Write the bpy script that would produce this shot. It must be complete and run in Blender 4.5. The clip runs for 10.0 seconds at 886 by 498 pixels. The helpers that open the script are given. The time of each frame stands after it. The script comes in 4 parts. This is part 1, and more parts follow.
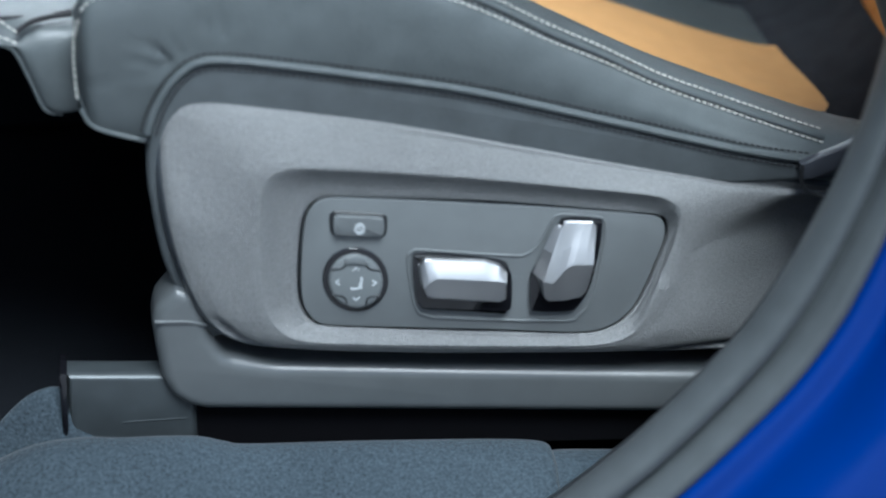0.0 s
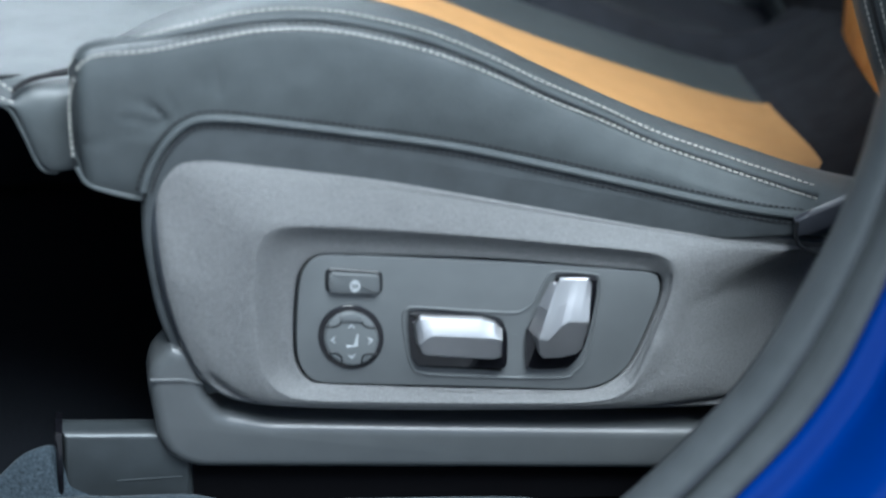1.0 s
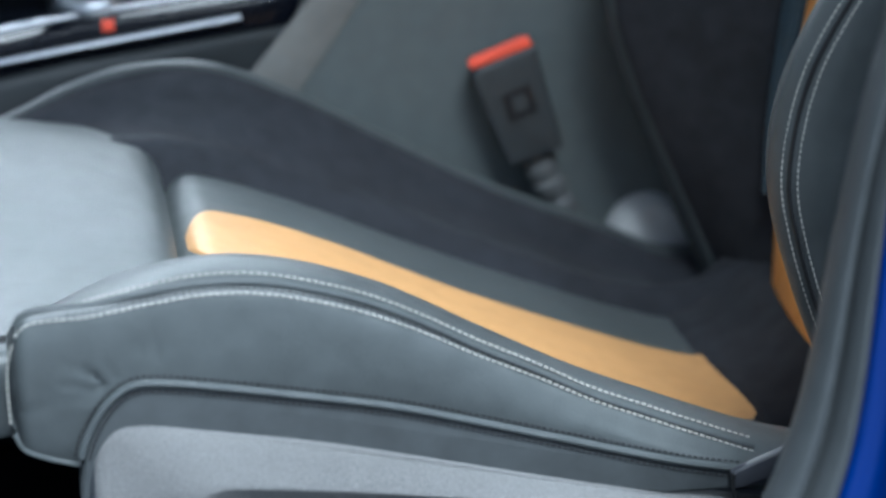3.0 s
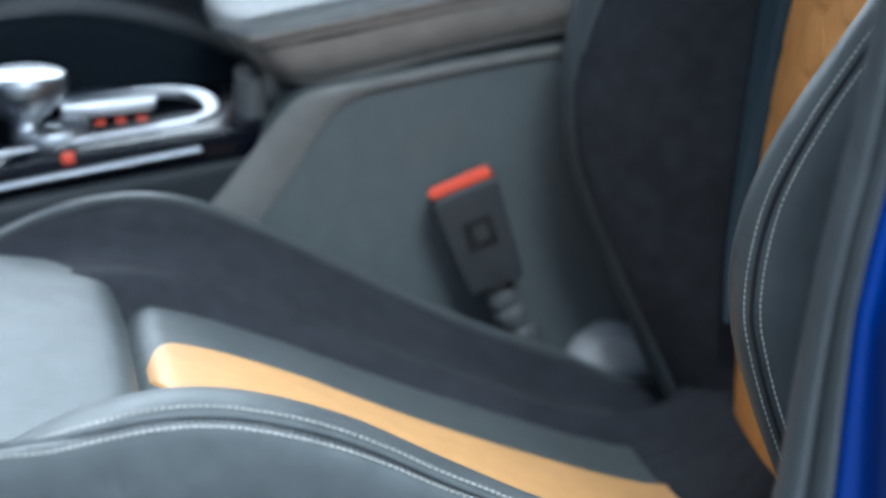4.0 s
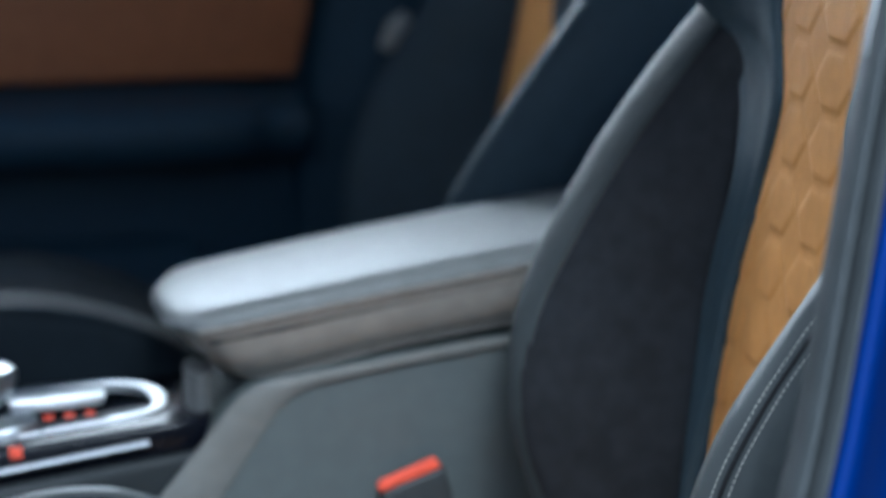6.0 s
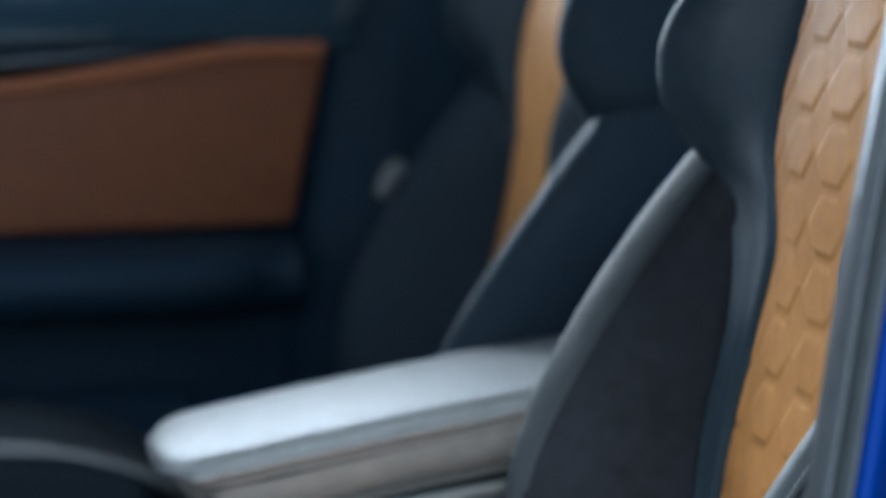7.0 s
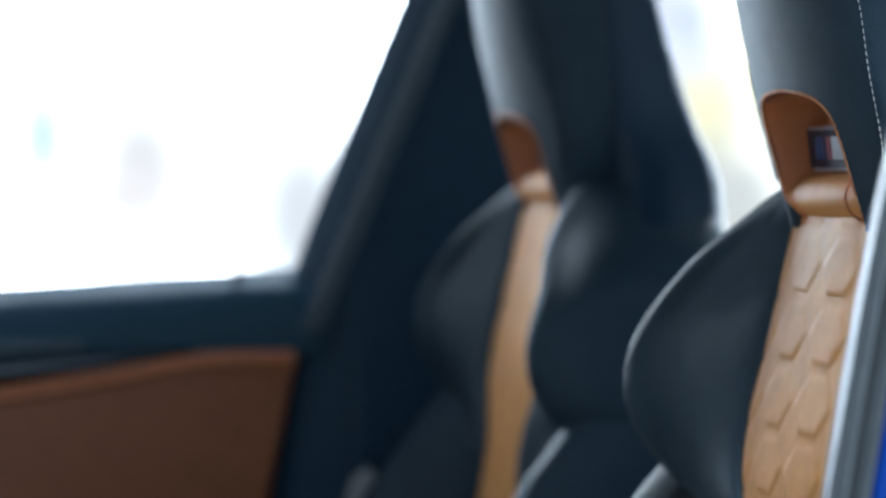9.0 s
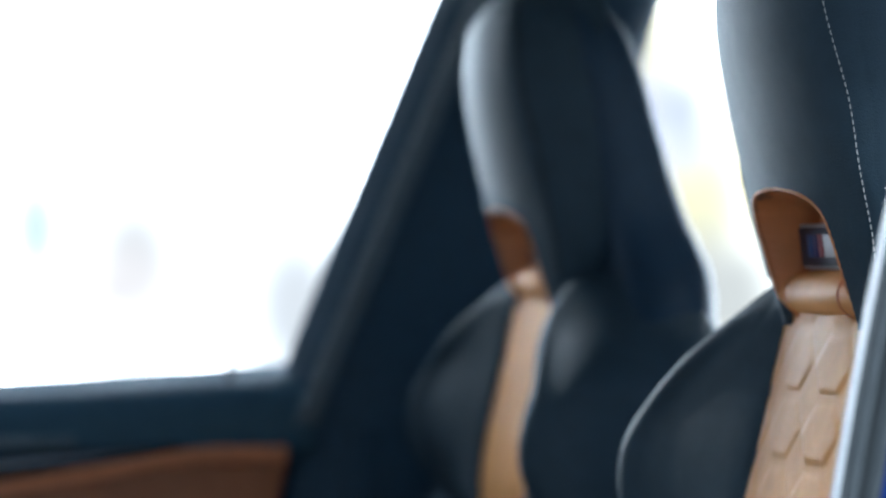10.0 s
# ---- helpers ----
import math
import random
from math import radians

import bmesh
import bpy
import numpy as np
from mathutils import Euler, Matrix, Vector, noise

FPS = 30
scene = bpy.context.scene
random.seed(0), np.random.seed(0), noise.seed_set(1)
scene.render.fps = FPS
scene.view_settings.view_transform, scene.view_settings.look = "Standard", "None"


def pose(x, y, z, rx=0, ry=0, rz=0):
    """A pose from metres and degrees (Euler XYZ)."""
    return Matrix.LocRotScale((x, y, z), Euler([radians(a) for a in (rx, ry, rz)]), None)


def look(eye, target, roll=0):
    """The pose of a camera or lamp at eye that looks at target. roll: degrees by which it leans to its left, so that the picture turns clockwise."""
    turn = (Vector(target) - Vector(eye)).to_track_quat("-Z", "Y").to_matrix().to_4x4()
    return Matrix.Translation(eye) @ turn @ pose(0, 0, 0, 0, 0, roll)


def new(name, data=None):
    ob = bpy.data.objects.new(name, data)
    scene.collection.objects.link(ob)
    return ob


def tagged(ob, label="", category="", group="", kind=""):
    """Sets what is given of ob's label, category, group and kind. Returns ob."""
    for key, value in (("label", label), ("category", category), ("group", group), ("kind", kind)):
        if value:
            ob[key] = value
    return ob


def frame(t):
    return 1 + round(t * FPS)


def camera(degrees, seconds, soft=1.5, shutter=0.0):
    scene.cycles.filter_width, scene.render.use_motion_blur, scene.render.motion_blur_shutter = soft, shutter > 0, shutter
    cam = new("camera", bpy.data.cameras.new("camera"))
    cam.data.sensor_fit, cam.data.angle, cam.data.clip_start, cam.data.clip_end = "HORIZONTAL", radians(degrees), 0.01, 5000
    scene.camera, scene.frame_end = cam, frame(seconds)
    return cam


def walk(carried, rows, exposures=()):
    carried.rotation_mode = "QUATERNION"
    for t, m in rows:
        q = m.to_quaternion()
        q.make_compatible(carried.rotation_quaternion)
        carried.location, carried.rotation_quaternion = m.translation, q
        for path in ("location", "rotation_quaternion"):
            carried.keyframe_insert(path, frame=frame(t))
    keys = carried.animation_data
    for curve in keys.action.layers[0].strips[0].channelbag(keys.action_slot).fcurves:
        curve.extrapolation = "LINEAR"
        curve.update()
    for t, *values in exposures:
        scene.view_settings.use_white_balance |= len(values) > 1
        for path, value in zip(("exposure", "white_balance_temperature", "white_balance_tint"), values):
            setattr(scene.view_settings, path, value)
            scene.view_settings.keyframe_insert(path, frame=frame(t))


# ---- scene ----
cam = camera(20.23, 10.0, soft=2.0, shutter=0.4)
cam.data.dof.use_dof = True
cam.data.dof.focus_distance = 1.61
cam.data.dof.aperture_fstop = 3.5
PATH = [
    (0, pose(-0.2035, -1.6056, 1.2786, 61.215, 0, -8.168) @ pose(0,0,0,0,0,0.504)),
    (0.5, pose(-0.2041, -1.6061, 1.2770, 61.774, 0, -8.206) @ pose(0,0,0,0,0,0.558)),
    (1, pose(-0.2049, -1.6091, 1.2760, 62.689, 0, -8.316) @ pose(0,0,0,0,0,0.410)),
    (1.5, pose(-0.2052, -1.6110, 1.2753, 64.022, 0, -8.739) @ pose(0,0,0,0,0,0.383)),
    (2, pose(-0.2074, -1.6129, 1.2783, 65.286, 0, -9.234) @ pose(0,0,0,0,0,0.249)),
    (2.5, pose(-0.2087, -1.6123, 1.2863, 66.737, 0, -9.738) @ pose(0,0,0,0,0,0.035)),
    (3, pose(-0.2093, -1.6130, 1.2877, 68.341, 0, -10.041) @ pose(0,0,0,0,0,0.030)),
    (4.5, pose(-0.2157, -1.6083, 1.2918, 72.780, 0, -11.698) @ pose(0,0,0,0,0,-0.098)),
    (5, pose(-0.2154, -1.6111, 1.2936, 74.474, 0, -11.984) @ pose(0,0,0,0,0,-0.297)),
    (5.5, pose(-0.2170, -1.6149, 1.2939, 76.244, 0, -12.234) @ pose(0,0,0,0,0,-0.127)),
    (7, pose(-0.2165, -1.6203, 1.2938, 81.333, 0, -12.537) @ pose(0,0,0,0,0,-0.379)),
    (7.5, pose(-0.2127, -1.6209, 1.2989, 83.106, 0, -12.446) @ pose(0,0,0,0,0,-0.437)),
    (8, pose(-0.2133, -1.6244, 1.3061, 84.743, 0, -12.497) @ pose(0,0,0,0,0,-0.345)),
    (8.5, pose(-0.2129, -1.6263, 1.3116, 86.617, 0, -12.803) @ pose(0,0,0,0,0,-0.340)),
    (9, pose(-0.2136, -1.6296, 1.3136, 88.044, 0, -13.163) @ pose(0,0,0,0,0,-0.415)),
    (9.5, pose(-0.2125, -1.6290, 1.3157, 89.174, 0, -13.293) @ pose(0,0,0,0,0,-0.408)),
    (10, pose(-0.2123, -1.6287, 1.3188, 90.130, 0, -13.331) @ pose(0,0,0,0,0,-0.422)),
]
walk(cam, PATH, exposures=[(0, 0.16, 5500, 2), (2.5, 0.20, 5430, 2), (5.2, 0.43, 5250, 1), (7.5, 0.53, 5260, 1), (10, 0.54, 5270, 1)])

# ---- light ----
world = bpy.data.worlds.new("sky")
scene.world = world
world.use_nodes = True
wn = world.node_tree.nodes
sky = wn.new("ShaderNodeTexSky")
sky.sky_type, sky.sun_disc = "NISHITA", False
sky.sun_elevation, sky.sun_rotation = radians(60), radians(171)
sky.dust_density = 3.0
world.node_tree.links.new(sky.outputs[0], wn["Background"].inputs[0])
wn["Background"].inputs[1].default_value = 0.12
sun = new("sun", bpy.data.lights.new("sun", "SUN"))
sun.data.energy, sun.data.angle, sun.data.color = 5.8, radians(28), (1.0, 0.99, 0.97)
sun.matrix_basis = look((0.38, -2.5, 4.95), (0, 0, 0.6))


# ---- materials ----
def material(name, color, rough=0.5, metal=0.0, scale=60.0, vary=0.12, bump=0.0, bump_scale=400.0, coat=0.0, sheen=0.0, kind="noise", spec=0.5, big=4.0, wave=0.0):
    m = bpy.data.materials.new(name)
    m.use_nodes = True
    nt, b = m.node_tree, m.node_tree.nodes["Principled BSDF"]
    b.inputs["Roughness"].default_value, b.inputs["Metallic"].default_value = rough, metal
    b.inputs["Coat Weight"].default_value, b.inputs["Coat Roughness"].default_value = coat, 0.04
    b.inputs["Sheen Weight"].default_value, b.inputs["Sheen Roughness"].default_value = sheen, 0.4
    b.inputs["Specular IOR Level"].default_value = spec
    co = nt.nodes.new("ShaderNodeTexCoord")
    fine, wide = nt.nodes.new("ShaderNodeTexNoise"), nt.nodes.new("ShaderNodeTexNoise")
    fine.inputs["Scale"].default_value, wide.inputs["Scale"].default_value = scale, big
    wide.inputs["Detail"].default_value = 4
    add = nt.nodes.new("ShaderNodeMath")
    add.operation = "ADD"
    ramp = nt.nodes.new("ShaderNodeMapRange")
    ramp.inputs["From Min"].default_value, ramp.inputs["From Max"].default_value = 0.7, 1.3
    ramp.inputs["To Min"].default_value, ramp.inputs["To Max"].default_value = 1 - vary, 1 + vary
    mix = nt.nodes.new("ShaderNodeVectorMath")
    mix.operation = "SCALE"
    mix.inputs[0].default_value = color
    for n in (fine, wide):
        nt.links.new(co.outputs["Object"], n.inputs["Vector"])
    nt.links.new(fine.outputs["Fac"], add.inputs[0])
    nt.links.new(wide.outputs["Fac"], add.inputs[1])
    nt.links.new(add.outputs[0], ramp.inputs["Value"])
    nt.links.new(ramp.outputs[0], mix.inputs["Scale"])
    nt.links.new(mix.outputs[0], b.inputs["Base Color"])
    rr = nt.nodes.new("ShaderNodeMapRange")
    rr.inputs["From Min"].default_value, rr.inputs["From Max"].default_value = 0.3, 0.7
    rr.inputs["To Min"].default_value, rr.inputs["To Max"].default_value = max(0.02, rough - 0.07), min(1, rough + 0.07)
    nt.links.new(wide.outputs["Fac"], rr.inputs["Value"])
    nt.links.new(rr.outputs[0], b.inputs["Roughness"])
    if bump:
        tex = nt.nodes.new("ShaderNodeTexVoronoi" if kind == "cells" else "ShaderNodeTexNoise")
        tex.inputs["Scale"].default_value = bump_scale
        bp = nt.nodes.new("ShaderNodeBump")
        bp.inputs["Strength"].default_value, bp.inputs["Distance"].default_value = bump, 0.001
        nt.links.new(co.outputs["Object"], tex.inputs["Vector"])
        nt.links.new(tex.outputs[0], bp.inputs["Height"])
        nt.links.new(bp.outputs[0], b.inputs["Normal"])
        if wave:
            soft, under = nt.nodes.new("ShaderNodeTexNoise"), nt.nodes.new("ShaderNodeBump")
            soft.inputs["Scale"].default_value, soft.inputs["Detail"].default_value = 22.0, 1.5
            under.inputs["Strength"].default_value, under.inputs["Distance"].default_value = wave, 0.006
            nt.links.new(co.outputs["Object"], soft.inputs["Vector"])
            nt.links.new(soft.outputs["Fac"], under.inputs["Height"])
            nt.links.new(under.outputs[0], bp.inputs["Normal"])
    return m


LEATHER = material("black_leather", (0.070, 0.080, 0.083), 0.46, spec=0.65, wave=0.5, bump=0.25, bump_scale=900, kind="cells")
# matt leather with the blue cast of the cabin's shade put into its colour
LEATHER_MATT_SHADED = material("matt_shade_blue_leather", (0.030, 0.052, 0.070), 0.57, spec=0.38, wave=0.3, bump=0.25, bump_scale=900, kind="cells")
LEATHER_BAND = material("smooth_leather", (0.047, 0.056, 0.060), 0.55, spec=0.42, wave=0.3, bump=0.2, bump_scale=900, kind="cells")
SUEDE = material("dark_suede", (0.021, 0.023, 0.028), 0.9, vary=0.25, big=9.0, wave=0.5, bump=0.3, bump_scale=1400, sheen=0.11, spec=0.2)
# shell plastic, its navy painted to give the far seat's bluish shade
SHELL = material("shade_blue_shell_plastic", (0.012, 0.034, 0.062), 0.5, bump=0.2, bump_scale=900)
TAN = material("tan_leather", (0.72, 0.345, 0.103), 0.52, wave=0.3, spec=0.15, bump=0.2, bump_scale=900, kind="cells", vary=0.08)
TAN_SEAT = material("glossy_tan_leather", (0.54, 0.305, 0.125), 0.42, wave=0.3, bump=0.2, bump_scale=900, kind="cells", vary=0.08)
TAN_DEEP = material("cognac_leather", (0.62, 0.245, 0.090), 0.45, bump=0.2, bump_scale=900, kind="cells", vary=0.08)
TRIM = material("grained_grey_plastic", (0.140, 0.142, 0.143), 0.45, spec=0.65, bump=0.66, bump_scale=1080, kind="cells", scale=700, vary=0.3)
PLATE = material("satin_grey_plastic", (0.113, 0.121, 0.124), 0.42, bump=0.06, bump_scale=1500, vary=0.06)
BLACK = material("black_plastic", (0.012, 0.013, 0.015), 0.45, vary=0.1)
GLOSS = material("gloss_black", (0.006, 0.006, 0.008), 0.08, coat=0.6)
PIANO = material("piano_black", (0.004, 0.005, 0.009), 0.18, spec=0.22)
# near-black that paints the shade under the seats
VOID = material("shade_black", (0.002, 0.002, 0.003), 0.95, spec=0.1)
CHROME = material("satin_chrome", (0.56, 0.58, 0.60), 0.32, metal=1.0, vary=0.03)
RAIL = material("rail_cover_plastic", (0.076, 0.082, 0.085), 0.36, spec=0.8, bump=0.1, bump_scale=1200, vary=0.08)
STEEL = material("painted_steel", (0.045, 0.052, 0.056), 0.42, metal=0.3, vary=0.15)
CARPET = material("blue_grey_carpet", (0.035, 0.046, 0.056), 1.0, bump=1.0, bump_scale=520, scale=480, vary=0.5, sheen=0.12, spec=0.1)
SEAL = material("rubber_seal", (0.058, 0.065, 0.069), 0.52, bump=0.3, bump_scale=800, vary=0.12)
BLUE = material("blue_paint", (0.0, 0.027, 0.205), 0.35, metal=0.3, coat=0.15, vary=0.03, scale=1500)
THREAD = material("pale_thread", (0.50, 0.49, 0.45), 0.8)
SATIN = material("satin_switch_metal", (0.46, 0.46, 0.465), 0.44, metal=1.0, vary=0.03)
THREAD_DARK = material("black_thread", (0.012, 0.012, 0.014), 0.8)
CONSOLE = material("console_plastic", (0.102, 0.118, 0.118), 0.5, bump=0.4, bump_scale=1200, vary=0.1)
DARK = material("dark_trim", (0.016, 0.045, 0.076), 0.65, bump=0.3, bump_scale=1000, vary=0.15)
SKIRT = material("black_cloth", (0.050, 0.057, 0.061), 0.8, bump=0.5, bump_scale=1100, vary=0.2)
RED = material("red_plastic", (0.85, 0.11, 0.06), 0.4)
BUCKLE = material("buckle_plastic", (0.035, 0.040, 0.043), 0.5, vary=0.1)
INK = material("white_print", (0.38, 0.40, 0.41), 0.6)
HEADLINER = material("headliner_fabric", (0.25, 0.25, 0.25), 0.95, bump=0.3, bump_scale=900)


# ---- mesh helpers ----
def cr(pts, n):
    """n points along a smooth open curve through pts."""
    p = np.asarray(pts, float)
    p = np.vstack([2 * p[0] - p[1], p, 2 * p[-1] - p[-2]])
    out = []
    for u in np.linspace(0, len(p) - 3, n):
        i = min(int(u), len(p) - 4)
        t = u - i
        a, b, c, d = p[i:i + 4]
        out.append(0.5 * (2 * b + (c - a) * t + (2 * a - 5 * b + 4 * c - d) * t * t + (3 * b - a - 3 * c + d) * t ** 3))
    return np.array(out)


def crc(pts, n):
    """n points round a smooth closed curve through pts."""
    p = np.asarray(pts, float)
    k = len(p)
    out = []
    for u in np.linspace(0, k, n, endpoint=False):
        i = int(u)
        t = u - i
        a, b, c, d = p[i - 1], p[i % k], p[(i + 1) % k], p[(i + 2) % k]
        out.append(0.5 * (2 * b + (c - a) * t + (2 * a - 5 * b + 4 * c - d) * t * t + (3 * b - a - 3 * c + d) * t ** 3))
    return np.array(out)


def even(p, n, closed=False):
    """n points at even steps along a polyline."""
    p = np.asarray(p, float)
    q = np.vstack([p, p[:1]]) if closed else p
    s = np.concatenate([[0], np.cumsum(np.linalg.norm(np.diff(q, axis=0), axis=1))])
    u = np.linspace(0, s[-1], n, endpoint=not closed)
    return np.stack([np.interp(u, s, q[:, i]) for i in range(q.shape[1])], 1)


def knots(text):
    """A smooth function through 'x:y x:y ...'."""
    k = np.array([[float(v) for v in w.split(":")] for w in text.split()])
    fine = cr(k, 40 * len(k))
    fine = fine[np.argsort(fine[:, 0])]
    return lambda x: np.interp(x, fine[:, 0], fine[:, 1])


class Thing:
    """An Empty at a base, to which parts are added in place coordinates; side -1 mirrors what is built about y = 0, and shift moves it."""

    def __init__(self, name, base, label, category, group="", kind="", side=1, shift=0.0):
        self.root = tagged(new(name), label, category, group, kind)
        self.side, self.shift = side, shift
        self.base = Vector((base[0], base[1] * side + shift, base[2]))
        self.root.location = self.base

    def part(self, name, verts, faces, mat, label="", under=None, smooth=True, angle=40):
        v = np.asarray(verts, float).copy()
        v[:, 1] = v[:, 1] * self.side + self.shift
        ob = solid(name, v - np.array(self.base), faces, mat, smooth, angle)
        ob.parent = under or self.root
        return tagged(ob, label)


def solid(name, verts, faces, mat, smooth=True, angle=40):
    me = bpy.data.meshes.new(name)
    me.from_pydata(np.asarray(verts, float).tolist(), [], [tuple(f) for f in faces])
    bm = bmesh.new()
    bm.from_mesh(me)
    bmesh.ops.recalc_face_normals(bm, faces=bm.faces)
    for f in bm.faces:
        f.smooth = smooth
    if smooth:
        for e in bm.edges:
            if len(e.link_faces) == 2 and e.calc_face_angle(0) > radians(angle):
                e.smooth = False
    bm.to_mesh(me)
    bm.free()
    me.materials.append(mat)
    return new(name, me)


def grid_faces(nu, nv, closed_v=False):
    out = []
    for i in range(nu - 1):
        for j in range(nv if closed_v else nv - 1):
            k = (j + 1) % nv
            out.append((i * nv + j, i * nv + k, (i + 1) * nv + k, (i + 1) * nv + j))
    return out


def loft(rings, nu=0, nv=0, cap=True, closed=True):
    """A skin over rings of points (all with the same count), smoothed both ways."""
    r = np.asarray(rings, float)
    if nv:
        r = np.array([crc(a, nv) if closed else cr(a, nv) for a in r])
    if nu:
        r = cr(r.reshape(len(r), -1), nu).reshape(nu, -1, 3)
    nu, nv = r.shape[:2]
    v = r.reshape(-1, 3)
    f = grid_faces(nu, nv, closed)
    if cap and closed:
        for base in (0, (nu - 1) * nv):
            v = np.vstack([v, v[base:base + nv].mean(0)])
            c = len(v) - 1
            f += [(base + j, base + (j + 1) % nv, c) for j in range(nv)]
    return v, f


def prism(outline, y0, y1, bevel=0.003, steps=3, n=0, axis="y"):
    """An outline (two coordinates) drawn out along an axis, with rounded rims."""
    o = np.asarray(outline, float)
    if n:
        o = even(crc(o, n * 4), n, True)
    area = 0.5 * np.sum(o[:, 0] * np.roll(o[:, 1], -1) - np.roll(o[:, 0], -1) * o[:, 1])
    if area < 0:
        o = o[::-1]
    a, b = np.roll(o, 1, 0), np.roll(o, -1, 0)
    t1, t2 = o - a, b - o
    t1 /= np.linalg.norm(t1, axis=1)[:, None] + 1e-9
    t2 /= np.linalg.norm(t2, axis=1)[:, None] + 1e-9
    nrm = np.stack([-(t1 + t2)[:, 1], (t1 + t2)[:, 0]], 1)
    nrm /= np.maximum(np.linalg.norm(nrm, axis=1)[:, None], 0.35)
    rings = []
    for k in range(steps + 1):
        q = math.pi / 2 * k / steps
        rings.append((o + nrm * bevel * (1 - math.sin(q)), y0 + bevel * (1 - math.cos(q)) if y0 < y1 else y0 - bevel * (1 - math.cos(q))))
    rings += [(w, y1 - (y - y0)) for w, y in rings[::-1]]
    pts = []
    for w, y in rings:
        yy = np.full(len(w), y)
        pts.append({"y": np.stack([w[:, 0], yy, w[:, 1]], 1), "z": np.stack([w[:, 0], w[:, 1], yy], 1), "x": np.stack([yy, w[:, 0], w[:, 1]], 1)}[axis])
    v = np.vstack(pts)
    nv = len(o)
    f = grid_faces(len(pts), nv, True)
    f += [tuple(range(nv)), tuple(range((len(pts) - 1) * nv, len(pts) * nv))]
    return v, f


def box(x0, x1, y0, y1, z0, z1, bevel=0.004):
    return prism([(x0, z0), (x1, z0), (x1, z1), (x0, z1)], y0, y1, bevel)


def tube(path, r, n=10, cap=True):
    p = np.asarray(path, float)
    t = np.gradient(p, axis=0)
    t /= np.linalg.norm(t, axis=1)[:, None]
    ref = np.array([0, 1.0, 0]) if abs(t[0][1]) < 0.9 else np.array([1.0, 0, 0])
    rings = []
    for a, b in zip(p, t):
        u = np.cross(b, ref)
        u /= np.linalg.norm(u)
        w = np.cross(b, u)
        q = np.linspace(0, 2 * math.pi, n, endpoint=False)
        rings.append(a + r * (np.cos(q)[:, None] * u + np.sin(q)[:, None] * w))
    return loft(rings, cap=cap)


def stitches(path, length=0.0026, gap=0.0017, r=0.00058):
    p = np.asarray(path, float)
    total = np.linalg.norm(np.diff(p, axis=0), axis=1).sum()
    n = max(2, int(total / (length + gap)))
    e = even(p, n * 8)
    vs, fs = [], []
    for k in range(n):
        a, b = e[k * 8], e[min(k * 8 + 5, len(e) - 1)]
        v, f = tube([a, a * 0.75 + b * 0.25, a * 0.25 + b * 0.75, b], r, 6)
        fs += [tuple(i + len(vs) for i in q) for q in f]
        vs += v.tolist()
    return vs, fs


def sweep(path, section, narrow=1.0):
    """A section of (out, across) offsets carried along a path in the x-z plane; out is along the path's normal, which shrinks to narrow up the pillar, across along y."""
    p = np.asarray(path, float)
    t = np.gradient(p, axis=0)
    t /= np.linalg.norm(t, axis=1)[:, None]
    nrm = np.stack([t[:, 1], -t[:, 0]], 1)
    rings = []
    for a, m in zip(p, nrm):
        m = m * (1 - (1 - narrow) * min(1, max(0, (a[1] - 0.58) / 0.25)))
        rings.append([(a[0] + m[0] * o, y, a[1] + m[1] * o) for o, y in section])
    return rings


# ---- seats ----
PIPE = knots("-0.232:0.690 -0.226:0.709 -0.215:0.720 -0.182:0.722 -0.149:0.727 -0.116:0.731 -0.083:0.730 -0.050:0.723 -0.016:0.712 0.018:0.696 0.052:0.677 0.088:0.659 0.123:0.640 0.160:0.624 0.196:0.609 0.240:0.592 0.30:0.575")
CENTRE = knots("-0.14:0.660 -0.11:0.657 -0.06:0.643 0:0.619 0.06:0.592 0.12:0.566 0.2:0.534 0.25:0.516 0.285:0.508 0.315:0.517 0.35:0.541 0.39:0.560")
SPINE = knots("0.46:0.350 0.6:0.360 0.75:0.373 0.86:0.388 0.98:0.408 1.10:0.420 1.18:0.436 1.28:0.459 1.36:0.478")
LOW = knots("0.45:0.362 0.50:0.340 0.577:0.307 0.623:0.287 0.672:0.267 0.725:0.250 0.768:0.243 0.832:0.250 0.885:0.272 0.925:0.295 0.964:0.320 1.0:0.345 1.04:0.375 1.075:0.404 1.12:0.44")
HIGH = knots("0.45:0.330 0.50:0.335 0.60:0.345 0.70:0.354 0.80:0.366 0.90:0.380 0.98:0.393 1.03:0.408 1.06:0.407 1.085:0.388 1.11:0.373 1.135:0.3675 1.17:0.372 1.204:0.387 1.235:0.401 1.265:0.424 1.287:0.446 1.30:0.464")


INNER = knots("-0.28:0.650 -0.223:0.669 -0.178:0.690 -0.134:0.703 -0.086:0.7055 -0.046:0.697 0.0:0.676 0.042:0.653 0.134:0.602 0.18:0.579 0.252:0.548 0.30:0.525 0.34:0.521 0.38:0.535 0.42:0.555")
CROWN = knots("-0.24:-0.030 -0.215:-0.020 -0.18:-0.005 -0.147:0.002 -0.12:0.0045 0:0.004 0.25:0.004")


